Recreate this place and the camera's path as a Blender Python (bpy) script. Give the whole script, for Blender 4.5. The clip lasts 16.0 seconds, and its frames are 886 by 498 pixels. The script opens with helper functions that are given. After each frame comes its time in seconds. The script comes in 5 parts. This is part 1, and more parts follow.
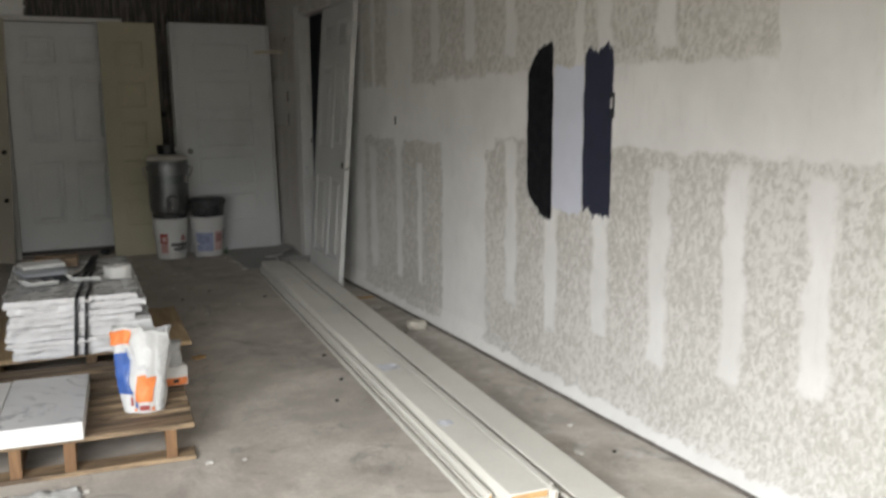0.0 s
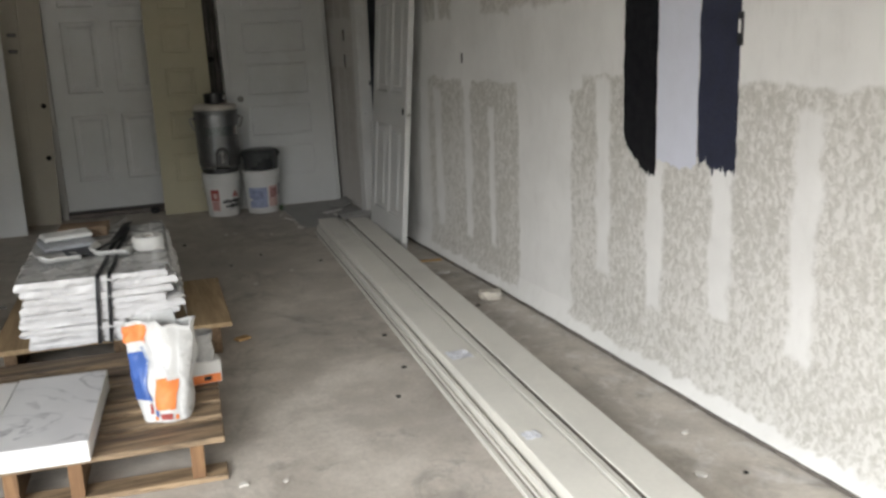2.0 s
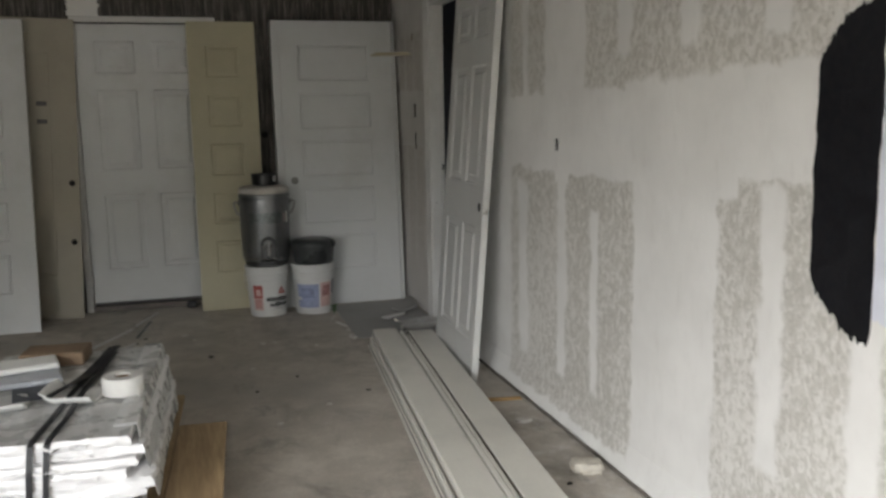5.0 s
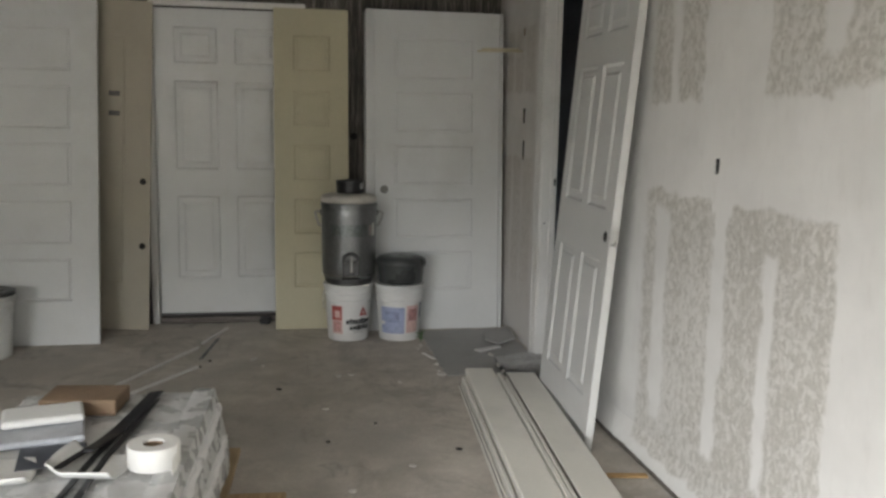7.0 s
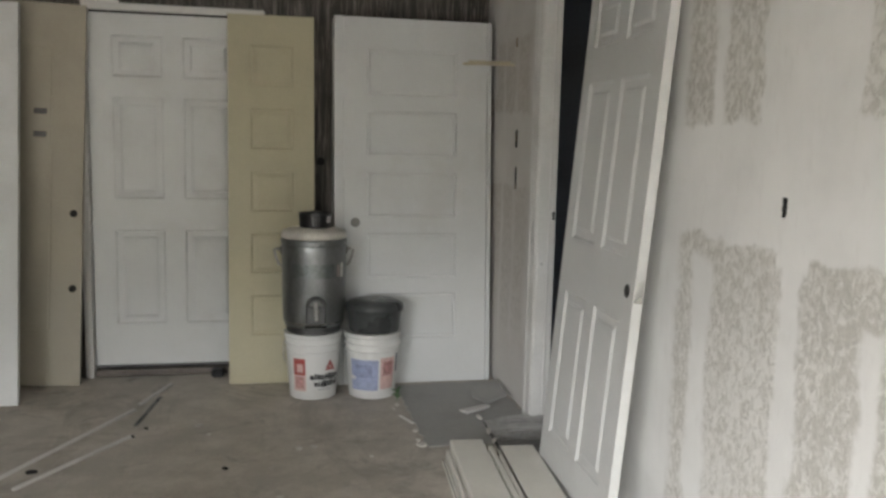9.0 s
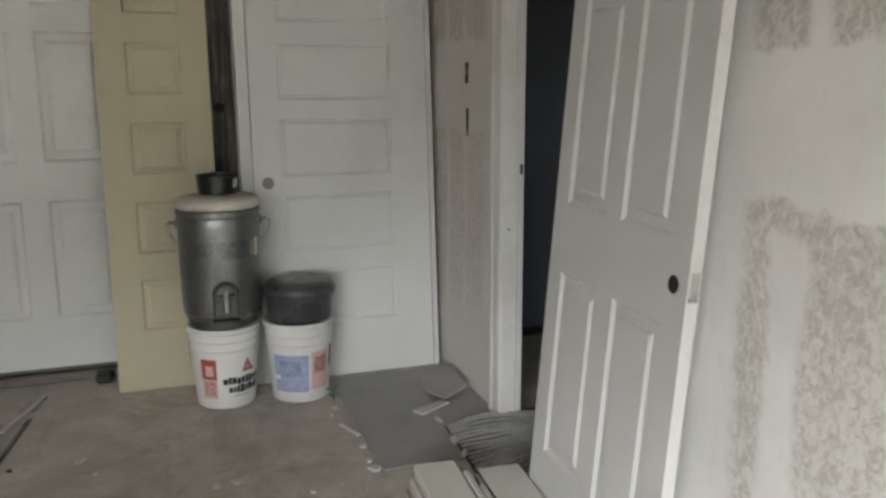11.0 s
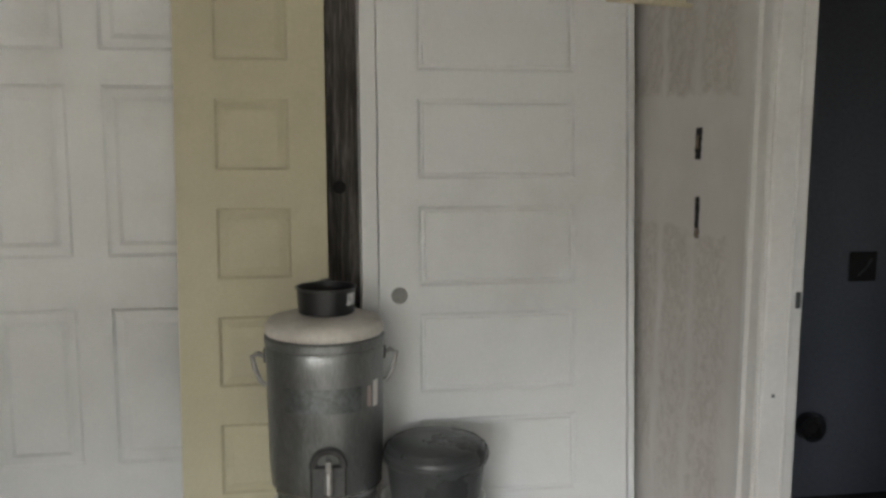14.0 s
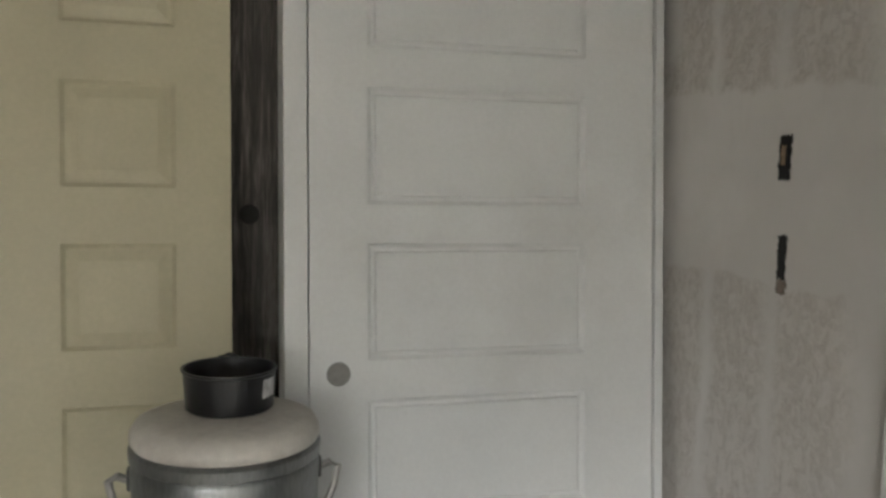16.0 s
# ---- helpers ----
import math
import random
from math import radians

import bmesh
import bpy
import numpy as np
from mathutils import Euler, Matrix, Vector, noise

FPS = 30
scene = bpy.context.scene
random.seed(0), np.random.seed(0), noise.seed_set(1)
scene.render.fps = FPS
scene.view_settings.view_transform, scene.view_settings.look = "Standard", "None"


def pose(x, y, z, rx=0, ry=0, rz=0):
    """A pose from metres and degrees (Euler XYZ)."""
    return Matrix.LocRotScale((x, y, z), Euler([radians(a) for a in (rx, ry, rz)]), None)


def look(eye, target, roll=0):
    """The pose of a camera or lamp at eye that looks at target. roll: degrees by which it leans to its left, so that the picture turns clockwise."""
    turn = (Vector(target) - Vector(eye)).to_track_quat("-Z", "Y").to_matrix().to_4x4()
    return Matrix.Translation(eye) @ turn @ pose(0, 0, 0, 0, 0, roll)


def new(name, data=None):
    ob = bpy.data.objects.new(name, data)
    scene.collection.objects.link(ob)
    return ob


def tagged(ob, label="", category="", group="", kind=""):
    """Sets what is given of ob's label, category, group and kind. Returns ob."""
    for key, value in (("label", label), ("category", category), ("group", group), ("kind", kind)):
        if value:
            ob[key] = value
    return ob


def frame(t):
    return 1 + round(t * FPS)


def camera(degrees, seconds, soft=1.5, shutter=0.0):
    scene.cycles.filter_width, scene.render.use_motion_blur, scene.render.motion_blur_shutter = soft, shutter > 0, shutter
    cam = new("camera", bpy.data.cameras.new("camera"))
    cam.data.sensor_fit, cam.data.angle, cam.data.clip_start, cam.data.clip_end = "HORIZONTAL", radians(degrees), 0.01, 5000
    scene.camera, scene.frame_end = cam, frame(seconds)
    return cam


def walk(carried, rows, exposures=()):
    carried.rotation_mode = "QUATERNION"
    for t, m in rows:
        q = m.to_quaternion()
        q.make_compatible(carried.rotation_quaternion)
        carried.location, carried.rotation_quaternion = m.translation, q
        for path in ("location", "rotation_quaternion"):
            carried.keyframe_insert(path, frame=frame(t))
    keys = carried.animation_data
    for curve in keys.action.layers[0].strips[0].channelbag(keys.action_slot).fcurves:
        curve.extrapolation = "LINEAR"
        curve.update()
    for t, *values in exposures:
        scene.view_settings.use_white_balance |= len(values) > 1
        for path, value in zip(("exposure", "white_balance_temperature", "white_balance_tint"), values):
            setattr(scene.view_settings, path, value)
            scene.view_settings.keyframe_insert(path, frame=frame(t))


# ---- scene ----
cam = camera(54.0, 16.0, soft=2.8, shutter=0.5)
PATH = [
    (0, (0.015, 0.181, 1.354), (0.887, 1.948, 1.014), -0.3),
    (0.5, (0.091, 0.334, 1.331), (0.895, 2.118, 0.918), -0.5),
    (1, (0.238, 0.455, 1.328), (0.846, 2.333, 1.001), 2.5),
    (1.5, (0.275, 0.629, 1.315), (0.865, 2.498, 0.921), 1.3),
    (2, (0.292, 0.828, 1.331), (1.005, 2.636, 0.86), -2.2),
    (2.5, (0.403, 1.023, 1.306), (1.012, 2.883, 0.894), -0.2),
    (3, (0.476, 1.204, 1.301), (0.906, 3.108, 0.865), 0.6),
    (3.5, (0.463, 1.419, 1.333), (1.045, 3.299, 0.98), -0.8),
    (4, (0.544, 1.591, 1.346), (1.172, 3.459, 1.003), -1.5),
    (6.5, (0.803, 2.47, 1.372), (1.182, 4.418, 1.123), 0.7),
    (7, (0.799, 2.674, 1.364), (1.166, 4.617, 1.065), 1.1),
    (7.5, (0.751, 2.899, 1.382), (1.344, 4.783, 1.07), -1.7),
    (8, (0.809, 3.076, 1.371), (1.297, 4.995, 1.09), -1.2),
    (8.5, (0.934, 3.229, 1.376), (1.32, 5.18, 1.166), 0.7),
    (9, (0.919, 3.39, 1.376), (1.337, 5.33, 1.124), 1.3),
    (11.5, (0.963, 4.516, 1.391), (1.612, 6.363, 0.984), -0.5),
    (12, (1.038, 4.714, 1.385), (1.488, 6.639, 1.079), 0.2),
    (12.5, (1.082, 4.904, 1.398), (1.469, 6.827, 1.007), 0.9),
    (13, (1.033, 5.125, 1.441), (1.573, 7.02, 1.101), -0.7),
    (13.5, (1.048, 5.305, 1.442), (1.549, 7.199, 1.038), -1.8),
    (14, (1.159, 5.5, 1.411), (1.473, 7.457, 1.147), 0.1),
    (14.5, (1.144, 5.708, 1.401), (1.532, 7.649, 1.119), 0.7),
    (15, (1.13, 5.938, 1.403), (1.744, 7.814, 1.083), -2.3),
    (15.5, (1.208, 6.149, 1.39), (1.69, 8.076, 1.155), -1.7),
    (16, (1.168, 6.357, 1.359), (1.704, 8.273, 1.163), 1.2),
]
walk(cam, [(t, look(eye, target, roll)) for t, eye, target, roll in PATH],
     exposures=[(0.0, -0.72), (2.0, -0.46), (2.5, -0.56), (3.0, -0.38), (4.0, -0.27), (6.5, 0.45), (7.0, 0.52), (8.0, 0.5), (8.5, 0.74), (9.0, 0.88), (12.0, 0.96), (13.0, 1.1), (16.0, 1.14)])

# ---- light ----
world = bpy.data.worlds.new("sky")
scene.world = world
world.use_nodes = True
wn = world.node_tree.nodes
sky = wn.new("ShaderNodeTexSky")
sky.sky_type, sky.sun_disc = "NISHITA", False
sky.sun_elevation, sky.sun_rotation = radians(40), radians(200)
world.node_tree.links.new(sky.outputs[0], wn["Background"].inputs[0])
wn["Background"].inputs[1].default_value = 0.1

sun = new("sun", bpy.data.lights.new("sun", "SUN"))
sun.data.energy, sun.data.angle, sun.data.color = 1.0, radians(12), (1.0, 0.96, 0.9)
sun.matrix_world = look((-4, -12, 10), (0, 0, 0))

# daylight that comes in through the open garage door behind the start of the walk
day = new("garage_daylight", bpy.data.lights.new("garage_daylight", "AREA"))
day.data.shape, day.data.size, day.data.size_y = "RECTANGLE", 3.9, 1.9
day.data.energy, day.data.color = 520.0, (0.975, 0.99, 1.0)
day.data.spread = radians(114)
day.matrix_world = look((-1.2, -0.34, 1.28), (-0.52, 0.30, -0.03))


# ---- materials ----
def nodes_of(name):
    m = bpy.data.materials.new(name)
    m.use_nodes = True
    nt = m.node_tree
    return m, nt, nt.nodes["Principled BSDF"]


def link(nt, a, b):
    nt.links.new(a, b)


def noise_node(nt, vec, scale, detail=4.0, rough=0.55, distort=0.0):
    n = nt.nodes.new("ShaderNodeTexNoise")
    n.inputs["Scale"].default_value, n.inputs["Detail"].default_value = scale, detail
    n.inputs["Roughness"].default_value, n.inputs["Distortion"].default_value = rough, distort
    link(nt, vec, n.inputs["Vector"])
    return n.outputs["Fac"]


def ramp(nt, fac, lo, hi, a=0.0, b=1.0, smooth=True):
    n = nt.nodes.new("ShaderNodeMapRange")
    n.interpolation_type = "SMOOTHSTEP" if smooth else "LINEAR"
    for k, v in zip(("From Min", "From Max", "To Min", "To Max"), (lo, hi, a, b)):
        n.inputs[k].default_value = v
    link(nt, fac, n.inputs["Value"])
    return n.outputs[0]


def op(nt, kind, a, b):
    n = nt.nodes.new("ShaderNodeMath")
    n.operation = kind
    for k, v in ((0, a), (1, b)):
        if isinstance(v, (int, float)):
            n.inputs[k].default_value = v
        else:
            link(nt, v, n.inputs[k])
    return n.outputs[0]


def mix(nt, fac, a, b, blend="MIX"):
    n = nt.nodes.new("ShaderNodeMix")
    n.data_type, n.blend_type = "RGBA", blend
    for k, v in ((0, fac), (6, a), (7, b)):
        if isinstance(v, (int, float)):
            n.inputs[k].default_value = v
        elif isinstance(v, tuple):
            n.inputs[k].default_value = (*v, 1.0)
        else:
            link(nt, v, n.inputs[k])
    return n.outputs[2]


def place_of(nt, scale=(1, 1, 1)):
    g = nt.nodes.new("ShaderNodeNewGeometry")
    m = nt.nodes.new("ShaderNodeMapping")
    m.inputs["Scale"].default_value = scale
    link(nt, g.outputs["Position"], m.inputs["Vector"])
    return m.outputs[0]


def bump(nt, bsdf, height, strength, distance=0.003):
    b = nt.nodes.new("ShaderNodeBump")
    b.inputs["Strength"].default_value, b.inputs["Distance"].default_value = strength, distance
    link(nt, height, b.inputs["Height"])
    link(nt, b.outputs[0], bsdf.inputs["Normal"])


def plain(name, col, rough=0.55, metal=0.0, var=0.15, scale=5.0, fine=70.0, relief=0.15, dirt=None, dirt_amount=0.0,
          stretch=(1, 1, 1), per_piece=0.0, spec=0.5):
    """A surface with broad and fine variation, and dirt in patches where asked for."""
    m, nt, bsdf = nodes_of(name)
    v = place_of(nt, stretch)
    broad, small = noise_node(nt, v, scale), noise_node(nt, v, fine, 3.0)
    both = op(nt, "ADD", op(nt, "MULTIPLY", broad, 0.6), op(nt, "MULTIPLY", small, 0.4))
    lo, hi = tuple(c * (1 - var) for c in col), tuple(min(1.0, c * (1 + var)) for c in col)
    colour = mix(nt, ramp(nt, both, 0.3, 0.7), lo, hi)
    if dirt:
        d = ramp(nt, noise_node(nt, v, scale * 0.7, 6.0, 0.65), 0.48, 0.72, 0.0, dirt_amount)
        colour = mix(nt, d, colour, dirt)
    if per_piece:
        info = nt.nodes.new("ShaderNodeObjectInfo")
        r = ramp(nt, info.outputs["Random"], 0, 1, 1 - per_piece, 1 + per_piece, False)
        hsv = nt.nodes.new("ShaderNodeHueSaturation")
        link(nt, r, hsv.inputs["Value"])
        link(nt, colour, hsv.inputs["Color"])
        colour = hsv.outputs[0]
    link(nt, colour, bsdf.inputs["Base Color"])
    link(nt, ramp(nt, broad, 0.3, 0.7, max(0.05, rough - 0.1), min(1, rough + 0.1)), bsdf.inputs["Roughness"])
    bsdf.inputs["Metallic"].default_value = metal
    bsdf.inputs["Specular IOR Level"].default_value = spec
    if relief:
        bump(nt, bsdf, small, relief)
    return m


def wood(name, light, dark, axis=0, grain=9.0, rough=0.7, relief=0.4, per_piece=0.12, contrast=(0.35, 0.68)):
    """Wood whose grain runs along axis."""
    m, nt, bsdf = nodes_of(name)
    stretch = [1.0, 1.0, 1.0]
    stretch[axis] = 0.06
    v = place_of(nt, tuple(stretch))
    info = nt.nodes.new("ShaderNodeObjectInfo")
    off = nt.nodes.new("ShaderNodeVectorMath")
    off.operation = "ADD"
    shift = nt.nodes.new("ShaderNodeCombineXYZ")
    for k in range(3):
        link(nt, op(nt, "MULTIPLY", info.outputs["Random"], 7.0 + k), shift.inputs[k])
    link(nt, v, off.inputs[0])
    link(nt, shift.outputs[0], off.inputs[1])
    v = off.outputs[0]
    g = noise_node(nt, v, grain * 4, 5.0, 0.65, 0.6)
    fine = noise_node(nt, v, grain * 22, 3.0)
    stain = noise_node(nt, place_of(nt), 5.0, 4.0)
    colour = mix(nt, ramp(nt, op(nt, "ADD", op(nt, "MULTIPLY", g, 0.7), op(nt, "MULTIPLY", fine, 0.3)), *contrast), dark, light)
    colour = mix(nt, ramp(nt, stain, 0.5, 0.75, 0.0, 0.35), colour, tuple(c * 0.55 for c in dark))
    hsv = nt.nodes.new("ShaderNodeHueSaturation")
    link(nt, ramp(nt, info.outputs["Random"], 0, 1, 1 - per_piece, 1 + per_piece, False), hsv.inputs["Value"])
    link(nt, colour, hsv.inputs["Color"])
    link(nt, hsv.outputs[0], bsdf.inputs["Base Color"])
    bsdf.inputs["Roughness"].default_value = rough
    bump(nt, bsdf, fine, relief, 0.002)
    return m


def concrete_floor():
    m, nt, bsdf = nodes_of("stained_concrete")
    v = place_of(nt)
    big, mid, fine = noise_node(nt, v, 0.9, 5.0, 0.6), noise_node(nt, v, 4.5, 6.0, 0.65), noise_node(nt, v, 60, 4.0, 0.7)
    colour = mix(nt, ramp(nt, mid, 0.35, 0.68), (0.44, 0.40, 0.345), (0.615, 0.57, 0.505))
    colour = mix(nt, ramp(nt, big, 0.45, 0.65, 0.0, 0.5), colour, (0.335, 0.31, 0.28))
    dark = ramp(nt, noise_node(nt, v, 2.6, 7.0, 0.7, 0.8), 0.55, 0.68, 0.0, 0.55)
    colour = mix(nt, dark, colour, (0.17, 0.157, 0.142))
    pale = ramp(nt, noise_node(nt, v, 7.0, 6.0, 0.7, 0.4), 0.62, 0.74, 0.0, 0.6)
    colour = mix(nt, pale, colour, (0.58, 0.555, 0.52))
    colour = mix(nt, ramp(nt, fine, 0.3, 0.7, 0.0, 0.25), colour, (0.24, 0.22, 0.2))
    sep = nt.nodes.new("ShaderNodeSeparateXYZ")
    link(nt, v, sep.inputs[0])
    spill = op(nt, "MULTIPLY", ramp(nt, sep.outputs[0], 1.72, 2.0), ramp(nt, noise_node(nt, v, 8.0, 6.0, 0.7, 0.5), 0.5, 0.66, 0.0, 0.75))
    colour = mix(nt, op(nt, "MULTIPLY", spill, ramp(nt, sep.outputs[1], 5.2, 6.2, 1.0, 0.0)), colour, (0.62, 0.6, 0.57))
    damp = ramp(nt, noise_node(nt, place_of(nt, (1.6, 0.7, 1.0)), 1.5, 6.0, 0.7, 1.0), 0.52, 0.7, 0.0, 0.5)
    colour = mix(nt, damp, colour, (0.2, 0.175, 0.15))
    smudge = ramp(nt, noise_node(nt, v, 1.3, 8.0, 0.75, 0.6), 0.54, 0.62, 0.0, 0.4)
    colour = mix(nt, smudge, colour, (0.24, 0.21, 0.18))
    link(nt, colour, bsdf.inputs["Base Color"])
    link(nt, ramp(nt, mid, 0.3, 0.7, 0.55, 0.8), bsdf.inputs["Roughness"])
    bump(nt, bsdf, op(nt, "ADD", fine, mid), 0.25, 0.004)
    return m


def drywall(name, boxes, board_lo=(0.42, 0.405, 0.365), board_hi=(0.485, 0.47, 0.43), fleck_col=(0.625, 0.61, 0.575), mud_lo=(0.645, 0.635, 0.61), mud_hi=(0.73, 0.72, 0.695)):
    """Unpainted board with a skip-trowelled, mottled skin, and smooth joint compound within the boxes
    (along 0, along 1, z 0, z 1, softness), with ragged edges."""
    m, nt, bsdf = nodes_of(name)
    v = place_of(nt)
    wob = noise_node(nt, v, 9.0, 3.0)
    sep = nt.nodes.new("ShaderNodeSeparateXYZ")
    link(nt, v, sep.inputs[0])
    off = op(nt, "MULTIPLY", op(nt, "SUBTRACT", wob, 0.5), 0.09)
    a, z = op(nt, "ADD", sep.outputs[1], off), op(nt, "ADD", sep.outputs[2], op(nt, "MULTIPLY", off, 1.0))
    total = None
    for a0, a1, z0, z1, s in boxes:
        k = op(nt, "MULTIPLY", ramp(nt, a, a0 - s, a0 + s), ramp(nt, a, a1 - s, a1 + s, 1.0, 0.0))
        k = op(nt, "MULTIPLY", k, op(nt, "MULTIPLY", ramp(nt, z, z0 - s, z0 + s), ramp(nt, z, z1 - s, z1 + s, 1.0, 0.0)))
        total = k if total is None else op(nt, "MAXIMUM", total, k)
    vs = place_of(nt, (1.0, 1.0, 0.75))
    worm = noise_node(nt, vs, 50.0, 4.0, 0.62, 0.7)
    patchy = noise_node(nt, v, 1.7, 3.0)
    fleck = ramp(nt, op(nt, "ADD", worm, op(nt, "MULTIPLY", op(nt, "SUBTRACT", patchy, 0.5), 0.3)), 0.37, 0.63)
    grey = mix(nt, ramp(nt, noise_node(nt, v, 90, 2.0), 0.3, 0.7), board_lo, board_hi)
    bare = mix(nt, fleck, grey, fleck_col)
    mud = mix(nt, ramp(nt, noise_node(nt, v, 3.0, 5.0), 0.3, 0.7), mud_lo, mud_hi)
    mud = mix(nt, ramp(nt, noise_node(nt, place_of(nt, (1, 1, 0.3)), 26, 4.0, 0.7), 0.5, 0.8, 0.0, 0.3), mud, (0.52, 0.5, 0.47))
    link(nt, mix(nt, total, bare, mud), bsdf.inputs["Base Color"])
    bsdf.inputs["Roughness"].default_value = 0.85
    bsdf.inputs["Specular IOR Level"].default_value = 0.25
    h = op(nt, "MULTIPLY", fleck, op(nt, "SUBTRACT", 1.0, total))
    bump(nt, bsdf, op(nt, "ADD", h, op(nt, "MULTIPLY", noise_node(nt, v, 120, 2.0), 0.15)), 0.35, 0.003)
    return m


STRIPES = [(1.25, 0.34, 1.13), (1.65, 0.36, 1.11), (2.05, 0.40, 1.10), (2.41, 0.34, 1.127), (2.81, 0.30, 1.085), (3.19, 0.34, 1.10), (3.57, 0.26, 1.10), (3.935, 0.33, 1.14)]
mud_boxes = [(-3, 4.2, 1.155, 1.485, 0.012), (4.1, 9, 1.10, 1.44, 0.012), (5.28, 5.42, 1.06, 1.2, 0.012), (4.20, 4.72, -1, 1.3, 0.012), (-3, 2.27, 1.3, 3, 0.012), (5.12, 5.53, 1.2, 3, 0.01),
             (4.1, 4.8, 1.38, 1.47, 0.02), (5.72, 5.79, 1.3, 3, 0.02), (5.95, 6.7, -1, 3, 0.03), (-3, 9, -1, 0.06, 0.008), (3.33, 3.40, 1.4, 1.8, 0.01)]
mud_boxes += [(s - 0.052, s + 0.052, lo, hi, 0.018) for s, lo, hi in STRIPES]
mud_boxes += [(5.0, 5.065, 0.22, 0.98, 0.016), (5.30, 5.395, 0.2, 1.08, 0.016), (5.735, 5.85, 0.2, 1.03, 0.022)]
mud_boxes += [(s - 0.05, s + 0.05, 1.55, 2.7, 0.018) for s in (2.81, 3.19, 3.95, 4.37, 4.8)]
DRYWALL = drywall("mottled_drywall", mud_boxes)
DRYWALL_END = drywall("plastered_wall_end", [(-9, 9, 1.13, 1.52, 0.01), (8.02, 8.06, -1, 3, 0.02), (7.4, 7.60, -1, 3, 0.05), (8.2, 8.5, 1.6, 3, 0.02),
                                             (7.4, 8.5, 1.9, 3, 0.02), (8.25, 8.5, -1, 1.2, 0.03), (7.80, 7.84, 0.3, 3, 0.03), (7.4, 8.5, -1, 0.3, 0.2)],
                      (0.45, 0.418, 0.382), (0.51, 0.478, 0.44), (0.57, 0.54, 0.505), (0.565, 0.54, 0.51), (0.64, 0.615, 0.585))
FLOOR = concrete_floor()
WEATHERED = wood("weathered_dark_wood", (0.23, 0.205, 0.18), (0.035, 0.03, 0.026), axis=2, grain=14, relief=0.8, contrast=(0.42, 0.72))
PALLET = wood("aged_pallet_wood", (0.29, 0.205, 0.122), (0.075, 0.052, 0.033), axis=0, grain=7, per_piece=0.35, contrast=(0.38, 0.62))
PALLET_Y = wood("aged_pallet_wood_cross", (0.27, 0.175, 0.10), (0.10, 0.06, 0.03), axis=1, grain=8, per_piece=0.2)
BLOCK = wood("orange_pine_block", (0.24, 0.135, 0.062), (0.13, 0.066, 0.03), axis=2, grain=8)
PLY = wood("pale_plywood", (0.44, 0.32, 0.18), (0.27, 0.185, 0.10), axis=1, grain=7, per_piece=0.08)
PINE = wood("raw_pine", (0.55, 0.36, 0.16), (0.40, 0.24, 0.10), axis=1, grain=9)
WHITE_DOOR = plain("white_door_paint", (0.62, 0.628, 0.62), 0.42, var=0.05, scale=2.5, fine=110, relief=0.05, dirt=(0.43, 0.42, 0.39), dirt_amount=0.3)
PRIMED = plain("grey_white_primer", (0.56, 0.56, 0.545), 0.5, var=0.05, scale=3, fine=100, relief=0.06, dirt=(0.44, 0.43, 0.4), dirt_amount=0.25)
CREAM = plain("cream_yellow_paint", (0.46, 0.425, 0.295), 0.5, var=0.06, scale=3, fine=90, relief=0.08, dirt=(0.38, 0.345, 0.24), dirt_amount=0.4)
TAN = plain("tan_door_paint", (0.37, 0.335, 0.265), 0.5, var=0.06, scale=3, fine=90, relief=0.08, dirt=(0.30, 0.27, 0.21), dirt_amount=0.4)
TRIM = plain("white_trim_paint", (0.62, 0.61, 0.585), 0.45, var=0.06, scale=4, fine=80, relief=0.06, dirt=(0.47, 0.45, 0.41), dirt_amount=0.4)
BOARD = plain("off_white_primed_board", (0.70, 0.68, 0.62), 0.5, var=0.05, scale=3, fine=70, relief=0.08, dirt=(0.48, 0.46, 0.42), dirt_amount=0.35, per_piece=0.05)
# slate colour lifted to stand in for the next room's own light
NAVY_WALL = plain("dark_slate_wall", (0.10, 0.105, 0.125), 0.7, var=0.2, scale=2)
# unseen ceiling, toned pale to bounce light onto the far wall's top
CEILING = plain("ceiling_board", (0.57, 0.575, 0.58), 0.85, var=0.1, scale=2)
# very dark tone for the unseen garage walls, so they bounce little light
LOW_BOUNCE_WALL = plain("low_bounce_grey", (0.10, 0.095, 0.085), 0.85, var=0.15, scale=2)
BLACK_PAINT = plain("black_paint", (0.006, 0.006, 0.008), 0.6, var=0.3, scale=20, fine=120, relief=0.3, spec=0.3)
NAVY_PAINT = plain("navy_paint", (0.028, 0.031, 0.052), 0.6, var=0.25, scale=18, fine=120, relief=0.3, spec=0.3)
LILAC_PAINT = plain("pale_lilac_paint", (0.60, 0.615, 0.69), 0.6, var=0.04, scale=12, fine=120, relief=0.2)
DARK = plain("dark_void", (0.012, 0.011, 0.01), 0.9, var=0.3)
BLACK_PLASTIC = plain("black_plastic", (0.014, 0.014, 0.015), 0.4, var=0.2)
GREY_TUB = plain("dark_grey_plastic", (0.05, 0.053, 0.053), 0.3, var=0.25, scale=9, dirt=(0.16, 0.16, 0.15), dirt_amount=0.5)
BUCKET_WHITE = plain("white_bucket_plastic", (0.70, 0.70, 0.68), 0.4, var=0.04, scale=7, relief=0.05, dirt=(0.5, 0.48, 0.44), dirt_amount=0.35)
